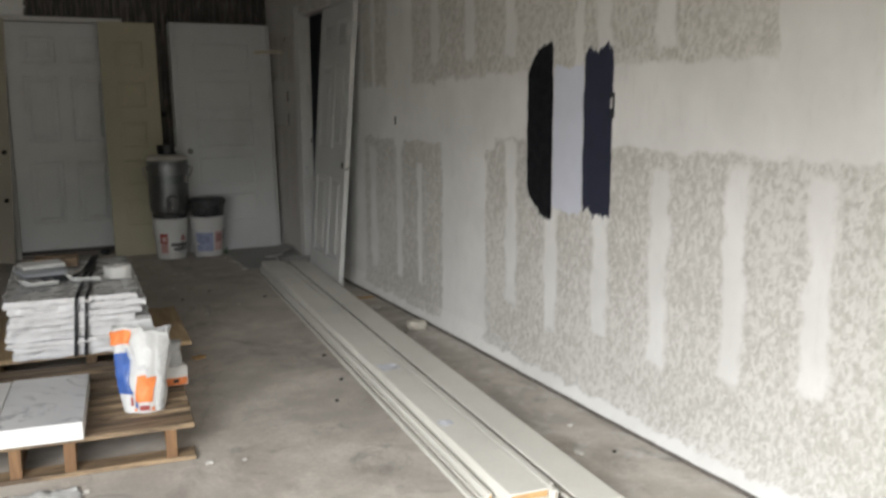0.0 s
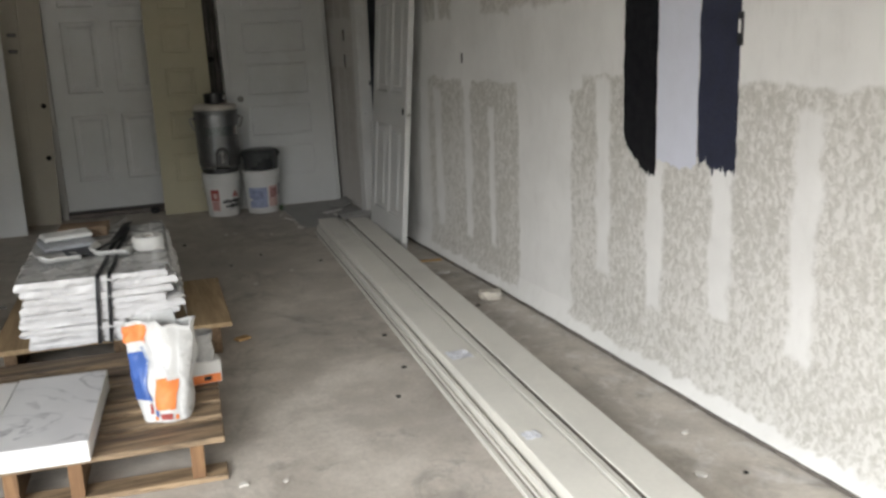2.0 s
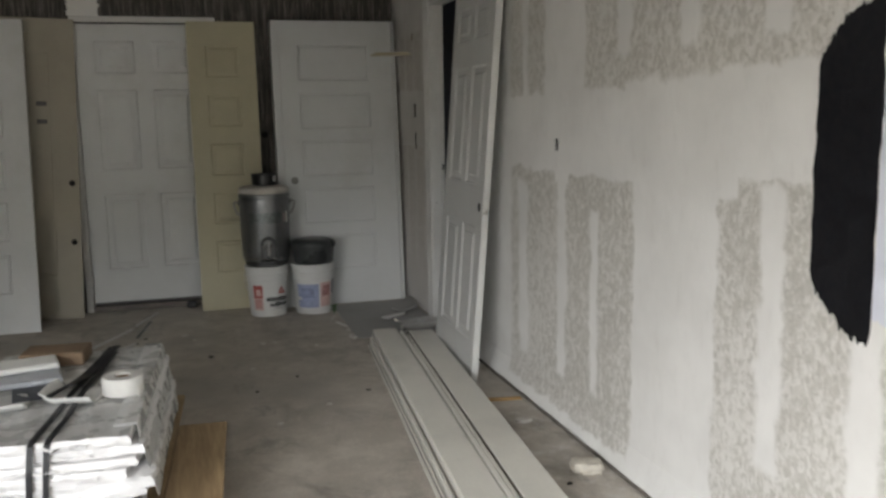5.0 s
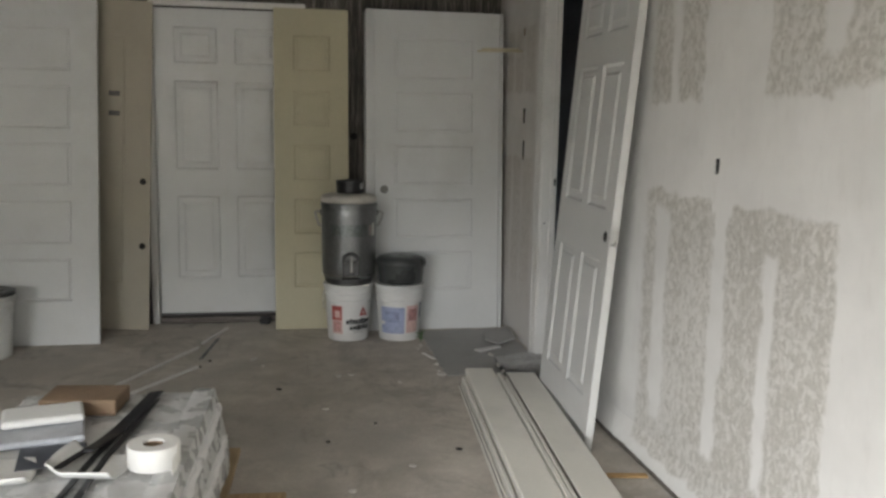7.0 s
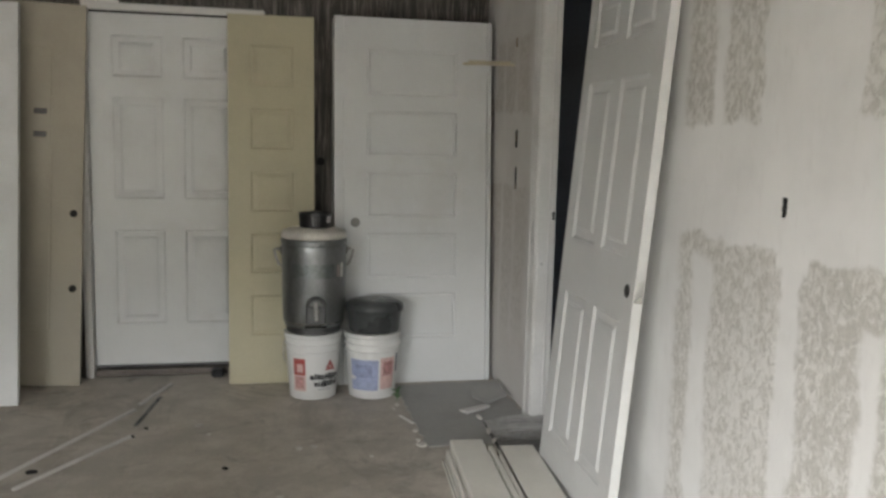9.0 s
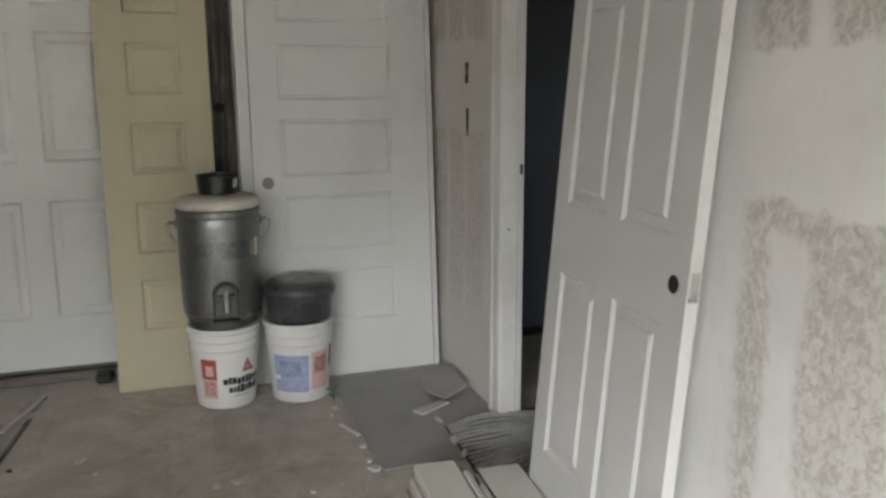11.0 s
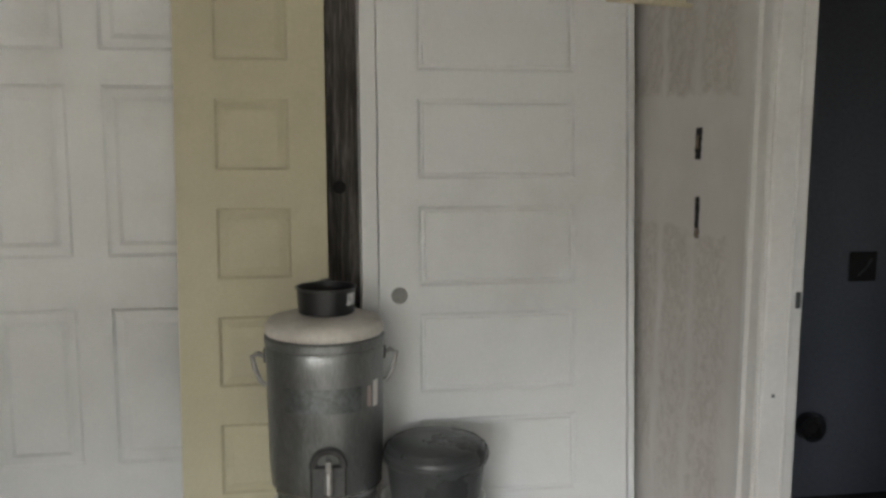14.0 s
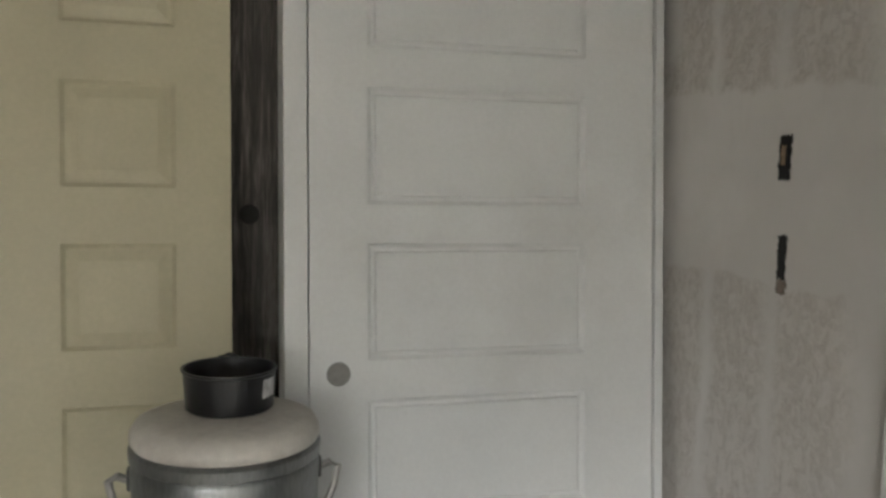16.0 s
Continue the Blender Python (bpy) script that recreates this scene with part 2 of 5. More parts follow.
STEEL = plain("brushed_steel", (0.26, 0.268, 0.27), 0.40, 1.0, var=0.25, scale=5, fine=160, relief=0.1, stretch=(1, 1, 0.25), dirt=(0.16, 0.16, 0.155), dirt_amount=0.6)
DARK_STEEL = plain("dull_dark_metal", (0.12, 0.12, 0.12), 0.45, 0.8, var=0.3)
CHROME = plain("chrome", (0.6, 0.6, 0.58), 0.25, 1.0, var=0.1, relief=0)
TAP = plain("dull_light_metal", (0.34, 0.33, 0.315), 0.5, 0.6, var=0.2, scale=20)
LID_CREAM = plain("worn_cream_lid", (0.55, 0.52, 0.475), 0.5, var=0.1, scale=14, dirt=(0.36, 0.33, 0.29), dirt_amount=0.6)
RED_INK = plain("red_label_ink", (0.36, 0.075, 0.065), 0.55, var=0.3, scale=40)
PINK_INK = plain("pale_pink_label", (0.62, 0.43, 0.40), 0.55, var=0.15, scale=40)
BLUE_INK = plain("pale_blue_label", (0.33, 0.37, 0.53), 0.55, var=0.15, scale=30)
BLACK_INK = plain("black_ink", (0.02, 0.02, 0.022), 0.6, var=0.1)
WRAP = plain("white_plastic_wrap", (0.80, 0.79, 0.79), 0.33, var=0.06, scale=11, fine=40, relief=0.5)
WRAP_TOP = plain("grey_plastic_film", (0.50, 0.50, 0.49), 0.3, var=0.12, scale=12, fine=40, relief=0.5)
PAPER = plain("white_paper", (0.74, 0.73, 0.70), 0.7, var=0.04)
FOAM = plain("white_foam_plastic", (0.72, 0.72, 0.70), 0.5, var=0.05)
STRAP = plain("black_strap", (0.012, 0.012, 0.014), 0.5, var=0.2)
CARD = plain("brown_cardboard", (0.24, 0.165, 0.105), 0.8, var=0.15)
ORANGE = plain("orange_print", (0.80, 0.24, 0.07), 0.5, var=0.12, scale=20)
BLUE = plain("blue_print", (0.045, 0.11, 0.36), 0.5, var=0.12, scale=20)
CLEAR = plain("clear_film_grey", (0.5, 0.5, 0.49), 0.3, var=0.15, scale=18)
RED_CLAY = plain("chipped_brown_plaster", (0.20, 0.16, 0.13), 0.85, var=0.3, scale=60)
LEAF = plain("green_leaf", (0.07, 0.16, 0.05), 0.5, var=0.3)
GREY_SHEET = plain("grey_paper_sheet", (0.36, 0.355, 0.34), 0.7, var=0.1, scale=5, dirt=(0.26, 0.25, 0.23), dirt_amount=0.4)
GROUND = plain("driveway_asphalt", (0.16, 0.155, 0.15), 0.9, var=0.2)


def marble_print():
    m, nt, bsdf = nodes_of("printed_marble")
    v = place_of(nt, (1.0, 0.7, 1.0))
    n = noise_node(nt, v, 3.4, 4.0, 0.55, 1.2)
    vein = ramp(nt, op(nt, "ABSOLUTE", op(nt, "SUBTRACT", n, 0.5), 0.0), 0.0, 0.030, 1.0, 0.0)
    fade = ramp(nt, noise_node(nt, v, 5.0), 0.42, 0.62)
    colour = mix(nt, ramp(nt, noise_node(nt, v, 4.0), 0.3, 0.7), (0.56, 0.56, 0.57), (0.66, 0.66, 0.66))
    colour = mix(nt, op(nt, "MULTIPLY", op(nt, "MULTIPLY", vein, fade), 0.9), colour, (0.27, 0.27, 0.29))
    link(nt, colour, bsdf.inputs["Base Color"])
    bsdf.inputs["Roughness"].default_value = 0.35
    return m


MARBLE = marble_print()


# ---- building helpers ----
def part(name, bm, material, parent=None, label="", smooth=False, at=None):
    """Links a bmesh as one mesh object under a thing or part."""
    mesh = bpy.data.meshes.new(name)
    bm.normal_update()
    bm.to_mesh(mesh)
    bm.free()
    mesh.materials.append(material)
    if smooth:
        mesh.shade_smooth()
        mesh.set_sharp_from_angle(angle=0.7)
    ob = new(name, mesh)
    if parent is not None:
        ob.parent = parent
    if at is not None:
        ob.matrix_basis = at
    return tagged(ob, label)


def thing(name, label, category, m=None, group="", kind=""):
    ob = new(name)
    ob.empty_display_size = 0.1
    ob.matrix_basis = m if m is not None else Matrix()
    return tagged(ob, label, category, group, kind)


def box(x0, x1, y0, y1, z0, z1, bevel=0.0, bm=None, seg=1):
    own = bm is None
    bm = bm or bmesh.new()
    made = bmesh.ops.create_cube(bm, size=1.0, matrix=Matrix.Translation(((x0 + x1) / 2, (y0 + y1) / 2, (z0 + z1) / 2)) @ Matrix.Diagonal((x1 - x0, y1 - y0, z1 - z0, 1)))
    if bevel:
        edges = {e for v in made["verts"] for e in v.link_edges}
        bmesh.ops.bevel(bm, geom=list(edges), offset=bevel, segments=seg, affect="EDGES", profile=0.5)
    return bm


def lathe(profile, n=40, bm=None, a0=0.0, a1=2 * math.pi):
    """A surface turned round z from (radius, height) pairs."""
    bm = bm or bmesh.new()
    full = abs(a1 - a0 - 2 * math.pi) < 1e-6
    steps = n if full else n + 1
    rings = []
    for r, z in profile:
        if r < 1e-6:
            rings.append([bm.verts.new((0, 0, z))] * steps)
        else:
            rings.append([bm.verts.new((r * math.cos(a0 + (a1 - a0) * k / n), r * math.sin(a0 + (a1 - a0) * k / n), z)) for k in range(steps)])
    for lo, hi in zip(rings, rings[1:]):
        for k in range(n):
            j = (k + 1) % steps
            quad = []
            for vtx in (lo[k], lo[j], hi[j], hi[k]):
                if vtx not in quad:
                    quad.append(vtx)
            if len(quad) > 2:
                bm.faces.new(quad)
    return bm


def tube(points, radius, n=8, bm=None):
    """A round bar along points."""
    bm = bm or bmesh.new()
    pts = [Vector(p) for p in points]
    rings = []
    for i, p in enumerate(pts):
        d = (pts[min(i + 1, len(pts) - 1)] - pts[max(i - 1, 0)]).normalized()
        side = d.orthogonal().normalized()
        up = d.cross(side)
        rings.append([bm.verts.new(p + radius * (math.cos(2 * math.pi * k / n) * side + math.sin(2 * math.pi * k / n) * up)) for k in range(n)])
    for a, b in zip(rings, rings[1:]):
        shift = min(range(n), key=lambda s: (b[s].co - a[0].co).length)
        for k in range(n):
            bm.faces.new((a[k], a[(k + 1) % n], b[(k + 1 + shift) % n], b[(k + shift) % n]))
    bm.faces.new(rings[0][::-1])
    bm.faces.new(rings[-1])
    return bm


def ribbon(points, width, thick, side=(1, 0, 0)):
    """A flat band along points, as wide as given along side."""
    bm = bmesh.new()
    pts, side = [Vector(p) for p in points], Vector(side).normalized()
    rings = []
    for i, p in enumerate(pts):
        d = (pts[min(i + 1, len(pts) - 1)] - pts[max(i - 1, 0)]).normalized()
        up = side.cross(d).normalized()
        w = side * width / 2
        rings.append([bm.verts.new(p + a * w + b * up * thick / 2) for a, b in ((-1, -1), (1, -1), (1, 1), (-1, 1))])
    for a, b in zip(rings, rings[1:]):
        for k in range(4):
            bm.faces.new((a[k], a[(k + 1) % 4], b[(k + 1) % 4], b[k]))
    bm.faces.new(rings[0][::-1])
    bm.faces.new(rings[-1])
    return bm


def ragged(u0, u1, w0, w1, rough_u, rough_w, thick, seed, steps=14, taper=0.0):
    """A thin patch in the y-z plane with uneven outlines; its face looks to -x."""
    rnd = random.Random(seed)
    pts = []
    for k in range(steps):
        pts.append((u0 + rnd.uniform(-rough_u, rough_u), w0 + (w1 - w0) * k / steps))
    for k in range(12):
        pts.append((u0 + (u1 - u0) * k / 12, w1 + rnd.uniform(-rough_w, rough_w) - taper * k / 12))
    for k in range(steps):
        pts.append((u1 + rnd.uniform(-rough_u, rough_u), w1 - (w1 - w0) * k / steps - (taper if k == 0 else 0)))
    for k in range(12):
        pts.append((u1 + (u0 - u1) * k / 12, w0 + rnd.uniform(-rough_w, rough_w) + taper * (1 - k / 12)))
    bm = bmesh.new()
    f = bm.faces.new([bm.verts.new((0, y, z)) for y, z in pts])
    ext = bmesh.ops.extrude_face_region(bm, geom=[f])
    bmesh.ops.translate(bm, verts=[g for g in ext["geom"] if isinstance(g, bmesh.types.BMVert)], vec=(-thick, 0, 0))
    bmesh.ops.recalc_face_normals(bm, faces=bm.faces)
    return bm


def brushed(u0, u1, w0, w1, seed, cut_low, cut_high, wobble=0.006, fray=0.02):
    """A brushed paint patch in the y-z plane: frayed ends, its far corners rounded off by the cuts; its face looks to -x."""
    rnd = random.Random(seed)
    ends, sides = 34, 30
    low = lambda q: w0 + cut_low * max(0.0, (q - 0.25) / 0.75) ** 1.6 + 0.02 * noise.noise((q * 3.0, seed, 1)) + rnd.uniform(-fray, fray) * rnd.random()
    high = lambda q: w1 - cut_high * max(0.0, (q - 0.25) / 0.75) ** 1.7 + 0.02 * noise.noise((q * 3.0, seed, 5)) + rnd.uniform(-fray, fray) * rnd.random()
    side = lambda s, k: wobble * (noise.noise((s * 5, seed, k)) + 0.6 * noise.noise((s * 19, seed, k + 3)))
    pts = [(u0 + side(k / sides, 2), w0 + (w1 - w0) * (0.03 + 0.94 * k / sides)) for k in range(sides + 1)]
    pts += [(u0 + (u1 - u0) * k / ends, high(k / ends)) for k in range(1, ends)]
    a, b = w1 - cut_high - 0.012, w0 + cut_low + 0.012
    pts += [(u1 + side(k / sides, 8), a + (b - a) * k / sides) for k in range(sides + 1)]
    pts += [(u1 + (u0 - u1) * k / ends, low(1 - k / ends)) for k in range(1, ends)]
    bm = bmesh.new()
    f = bm.faces.new([bm.verts.new((0, y, z)) for y, z in pts])
    ext = bmesh.ops.extrude_face_region(bm, geom=[f])
    bmesh.ops.translate(bm, verts=[g for g in ext["geom"] if isinstance(g, bmesh.types.BMVert)], vec=(-0.0015, 0, 0))
    bmesh.ops.recalc_face_normals(bm, faces=bm.faces)
    return bm


def basis(origin, along, up):
    """A pose with local x along one way and local z as near as can be to up."""
    x, z = Vector(along).normalized(), Vector(up).normalized()
    y = z.cross(x).normalized()
    z = x.cross(y)
    m = Matrix((x, y, z)).transposed().to_4x4()
    m.translation = Vector(origin)
    return m


def slab_with_panels(parent, w, h, t, panels, material, groove=0.009, edge=0.016, field=0.03, name="door_slab"):
    """A door leaf: stiles and rails with a moulded panel set into each opening. Its face looks to -y."""
    xs = sorted({0.0, w, *[p[0] for p in panels], *[p[1] for p in panels]})
    zs = sorted({0.0, h, *[p[2] for p in panels], *[p[3] for p in panels]})
    bm = bmesh.new()
    cache = {}

    def vert(x, y, z):
        key = (round(x, 5), round(y, 5), round(z, 5))
        if key not in cache:
            cache[key] = bm.verts.new((x, y, z))
        return cache[key]

    inside = lambda x, z: any(p[0] < x < p[1] and p[2] < z < p[3] for p in panels)
    for x0, x1 in zip(xs, xs[1:]):
        for z0, z1 in zip(zs, zs[1:]):
            if not inside((x0 + x1) / 2, (z0 + z1) / 2):
                bm.faces.new([vert(x0, 0, z0), vert(x1, 0, z0), vert(x1, 0, z1), vert(x0, 0, z1)])
    e = 0.002
    ring = [(0, 0), (w, 0), (w, h), (0, h)]
    mid = [vert(x, e, z) for x, z in ring]
    back = [bm.verts.new((x, t, z)) for x, z in ring]
    bx = sorted(xs)
    for k in range(4):
        bm.faces.new([back[k], back[(k + 1) % 4], mid[(k + 1) % 4], mid[k]])
    lows, highs = [vert(x, 0, 0) for x in bx if (round(x, 5), 0.0, 0.0) in cache], [vert(x, 0, h) for x in bx]
    bm.faces.new([mid[0], mid[1], *lows[::-1]])
    bm.faces.new([mid[2], mid[3], *highs])
    lefts, rights = [vert(0, 0, z) for z in zs], [vert(w, 0, z) for z in zs]
    bm.faces.new([mid[3], mid[0], *lefts])
    bm.faces.new([mid[1], mid[2], *rights[::-1]])
    bm.faces.new(back)
    bmesh.ops.recalc_face_normals(bm, faces=bm.faces)
    slab = part(name, bm, material, parent)
    for x0, x1, z0, z1 in panels:
        pb = bmesh.new()
        loops = []
        for inset, depth in ((0, 0), (0.003, groove * 0.35), (min(0.012, edge * 0.6), groove), (edge, groove * 0.92), (edge + field, groove * 0.1)):
            loops.append([pb.verts.new((x, depth, z)) for x, z in ((x0 + inset, z0 + inset), (x1 - inset, z0 + inset), (x1 - inset, z1 - inset), (x0 + inset, z1 - inset))])
        for a, b in zip(loops, loops[1:]):
            for k in range(4):
                pb.faces.new((a[k], a[(k + 1) % 4], b[(k + 1) % 4], b[k]))
        pb.faces.new(loops[-1])
        part("panel", pb, material, slab)
    return slab


def disc(radius, depth, n=24):
    """A shallow round recess plate whose face looks to -y."""
    bm = lathe([(0, 0), (radius * 0.86, 0), (radius, -depth), (radius, -depth - 0.001), (0, -depth - 0.001)][:3], n)
    bmesh.ops.rotate(bm, cent=(0, 0, 0), matrix=Matrix.Rotation(radians(90), 3, "X"), verts=bm.verts)
    return bm


def structure(name, bm, material, label, category="wall", smooth=False):
    return tagged(part(name, bm, material, None, label, smooth), label, category, "", "structure")


# ---- the shell ----
X_R, Y_END, Y_OUT, X_L, TOP = 2.25, 8.43, -0.4, -3.8, 2.75
DOOR_Y0, DOOR_Y1, DOOR_TOP = 6.60, 7.412, 2.06

structure("ground", box(-60, 60, -60, 60, -0.06, -0.012), GROUND, "dark asphalt ground round the garage", "ground")
structure("floor", box(X_L, 5.2, Y_OUT, 8.7, -0.05, 0.0), FLOOR, "stained grey concrete garage floor with dust and scuffs", "floor")
structure("ceiling", box(X_L, 5.2, Y_OUT, 8.7, TOP, TOP + 0.1), CEILING, "unseen pale grey ceiling that bounces light to the far wall", "ceiling")

wall = bmesh.new()
box(X_R, X_R + 0.085, Y_OUT, DOOR_Y0, 0.004, TOP - 0.003, bm=wall)
box(X_R, X_R + 0.085, DOOR_Y0, DOOR_Y1, DOOR_TOP, TOP - 0.003, bm=wall)
wall_right = structure("wall_right", wall, DRYWALL, "unpainted mottled drywall with smooth joint compound bands")
wall_end_piece = structure("wall_right_end", box(X_R, X_R + 0.085, DOOR_Y1, 8.69, 0.004, TOP - 0.003), DRYWALL_END, "dirty plastered wall beside the doorway, with two slots")

end = bmesh.new()
EX0, EX1, EZ = -0.02, 0.945, 2.035
box(X_L, EX0, Y_END, Y_END + 0.14, 0.004, TOP - 0.003, bm=end)
box(EX1, X_R - 0.002, Y_END, Y_END + 0.14, 0.004, TOP - 0.003, bm=end)
box(EX0, EX1, Y_END, Y_END + 0.14, EZ, TOP - 0.003, bm=end)
wall_end = structure("wall_end", end, WEATHERED, "dark weathered timber end wall with pale vertical grain")
bmk = disc(0.024, 0.004)
part("knot_hole", bmk, DARK, wall_end, "dark round knot hole", True, Matrix.Translation((1.277, Y_END - 0.003, 1.231)))
bmk = ragged(0.0, 0.2, 0.0, 0.17, 0.012, 0.012, 0.002, 5)
part("plaster_patch", bmk, PAPER, wall_end, "torn white paper patch", False, Matrix.Translation((0.205, Y_END - 0.001, 2.05)) @ Matrix.Rotation(radians(90), 4, "Z"))

# front and side walls out of view, dark so daylight falls off faster
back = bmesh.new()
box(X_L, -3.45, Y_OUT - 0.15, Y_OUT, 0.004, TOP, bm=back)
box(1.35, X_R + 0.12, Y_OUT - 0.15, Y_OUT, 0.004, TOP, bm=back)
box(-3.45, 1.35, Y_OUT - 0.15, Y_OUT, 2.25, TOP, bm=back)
structure("wall_back", back, LOW_BOUNCE_WALL, "unseen garage front wall, darkened to cut bounced light, with a wide open doorway")
structure("wall_left", box(X_L - 0.12, X_L, Y_OUT - 0.15, 8.7, 0.004, TOP), LOW_BOUNCE_WALL, "unseen garage side wall, darkened to cut bounced light")
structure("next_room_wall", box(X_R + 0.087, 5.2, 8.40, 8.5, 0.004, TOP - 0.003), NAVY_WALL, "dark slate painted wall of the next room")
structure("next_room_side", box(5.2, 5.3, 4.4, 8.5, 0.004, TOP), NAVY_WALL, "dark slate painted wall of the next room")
# front wall out of view; its opening is added to light the slate wall
front = bmesh.new()
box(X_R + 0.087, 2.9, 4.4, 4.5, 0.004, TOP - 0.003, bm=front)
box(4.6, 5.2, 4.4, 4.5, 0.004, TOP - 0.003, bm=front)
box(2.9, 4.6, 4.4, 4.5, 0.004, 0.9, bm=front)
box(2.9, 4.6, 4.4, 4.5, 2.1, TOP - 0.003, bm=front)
structure("next_room_front", front, NAVY_WALL, "unseen slate wall of the next room with an opening added to let light in")

# low mortar fillet along the foot of the drywall
bm = bmesh.new()
rows = []
rnd = random.Random(4)
n = 140
for k in range(n + 1):
    y = Y_OUT + (DOOR_Y0 - 0.02 - Y_OUT) * k / n
    j = 0.005 * noise.noise((y * 5, 0, 0)) + 0.003 * noise.noise((y * 21, 3, 0))
    foot = 2.186 + 0.022 * min(1.0, max(0.0, (y - 3.0) / 1.6))
    gap = X_R - foot
    rows.append([bm.verts.new((x, y, z)) for x, z in ((X_R + 0.001, 0.014), (foot + 0.006 + j, 0.014), (foot + j, 0.022), (foot + gap * 0.12 + j, 0.032), (foot + gap * 0.55, 0.060 + j), (X_R - 0.0005, 0.115 + j))])
for a, b in zip(rows, rows[1:]):
    for k in range(5):
        bm.faces.new((a[k], b[k], b[k + 1], a[k + 1]))
bm.faces.new(rows[0])
bm.faces.new(rows[-1][::-1])
bmesh.ops.recalc_face_normals(bm, faces=bm.faces)
# dark strip along the fillet foot, its colour standing for the gap's shadow
gap_bm = bmesh.new()
rings = []
for row in rows:
    fx, fy = row[2].co.x, row[2].co.y
    e = 0.0005 + 0.005 * noise.noise((fy * 14, 8, 0))
    rings.append([gap_bm.verts.new(p) for p in ((X_R - 0.001, fy, 0.001), (fx - e, fy, 0.001), (fx - e * 0.6, fy, 0.0135), (X_R - 0.001, fy, 0.0135))])
for a, b in zip(rings, rings[1:]):
    for k in range(4):
        gap_bm.faces.new((a[k], b[k], b[(k + 1) % 4], a[(k + 1) % 4]))
bmesh.ops.recalc_face_normals(gap_bm, faces=gap_bm.faces)
structure("baseboard", bm, DRYWALL, "pale plastered fillet along the foot of the drywall", "baseboard", True)
structure("baseboard_gap", gap_bm, plain("shadow_joint", (0.13, 0.115, 0.10), 0.9, var=0.4, scale=20), "dark strip in place of the shadow gap under the wall", "baseboard")

# doorway: jambs and casing
dw = thing("doorway_trim", "white painted door frame without a door, beside the plastered wall", "door frame", kind="structure")
part("jamb", box(X_R - 0.004, X_R + 0.088, DOOR_Y1 - 0.02, DOOR_Y1 - 0.001, 0.004, DOOR_TOP, 0.002), TRIM, dw)
part("jamb", box(X_R - 0.004, X_R + 0.088, DOOR_Y0 + 0.001, DOOR_Y0 + 0.02, 0.004, DOOR_TOP, 0.002), TRIM, dw)
part("jamb", box(X_R - 0.004, X_R + 0.088, DOOR_Y0 + 0.021, DOOR_Y1 - 0.021, DOOR_TOP - 0.02, DOOR_TOP - 0.001, 0.002), TRIM, dw, "head jamb")
part("door_stop", box(X_R + 0.05, X_R + 0.06, DOOR_Y1 - 0.026, DOOR_Y1 - 0.0205, 0.004, DOOR_TOP - 0.021, 0.002), TRIM, dw)
for a, b in ((DOOR_Y1 - 0.012, DOOR_Y1 + 0.075), ):
    cb = bmesh.new()
    prof = [(a, 0.0), (a, 0.008), (a + 0.012, 0.012), (a + 0.05, 0.014), (a + 0.062, 0.02), (b - 0.006, 0.02), (b, 0.014), (b, 0.0)]
    lo = [cb.verts.new((X_R - 0.001 - d, y, 0.004)) for y, d in prof]
    hi = [cb.verts.new((X_R - 0.001 - d, y, DOOR_TOP + 0.06)) for y, d in prof]
    for k in range(len(prof)):
        cb.faces.new((lo[k], lo[(k + 1) % len(prof)], hi[(k + 1) % len(prof)], hi[k]))
    cb.faces.new(lo)
    cb.faces.new(hi)
    bmesh.ops.recalc_face_normals(cb, faces=cb.faces)
    part("casing", cb, TRIM, dw, "moulded white casing")
part("strike_plate", box(X_R + 0.069, X_R + 0.082, DOOR_Y1 - 0.0222, DOOR_Y1 - 0.0195, 0.995, 1.035), DARK_STEEL, dw, "dark strike plate")
part("screw", box(X_R + 0.02, X_R + 0.028, DOOR_Y1 - 0.0218, DOOR_Y1 - 0.0195, 0.776, 0.784), DARK_STEEL, dw, "dark screw head")

# slots, outlet and switch openings in the walls
for k, (y, z0, z1, w) in enumerate(((7.797, 1.342, 1.425, 0.034), (7.79, 1.15, 1.233, 0.022))):
    part("slot", ragged(y - w / 2, y + w / 2, z0, z1, 0.003, 0.004, 0.003, 20 + k), DARK, wall_end_piece, "dark cut slot", False, Matrix.Translation((X_R - 0.0005, 0, 0)))
part("slot_chip", ragged(7.793, 7.806, 1.372, 1.405, 0.003, 0.004, 0.0045, 33), CARD, wall_end_piece, "torn brown paper in the slot", False, Matrix.Translation((X_R - 0.0005, 0, 0)))
part("slot_chip", ragged(7.775, 7.80, 1.122, 1.146, 0.005, 0.005, 0.003, 34), RED_CLAY, wall_end_piece, "brown chipped plaster under the slot", False, Matrix.Translation((X_R - 0.0005, 0, 0)))
part("slot", ragged(7.83, 7.85, 1.86, 1.9, 0.003, 0.004, 0.003, 31), CARD, wall_end_piece, "brown knock in the plaster", False, Matrix.Translation((X_R - 0.0005, 0, 0)))
part("hole", ragged(5.385, 5.401, 1.195, 1.243, 0.003, 0.003, 0.003, 23), DARK, wall_right, "small dark hole", False, Matrix.Translation((X_R - 0.0005, 0, 0)))
part("electrical_box", box(X_R - 0.006, X_R - 0.0005, 3.110, 3.138, 1.272, 1.378, 0.002), BLACK_PLASTIC, wall_right, "black electrical box edge")
part("electrical_box", box(X_R - 0.0075, X_R - 0.001, 3.120, 3.130, 1.312, 1.355), PAPER, wall_right, "white tab in the box")
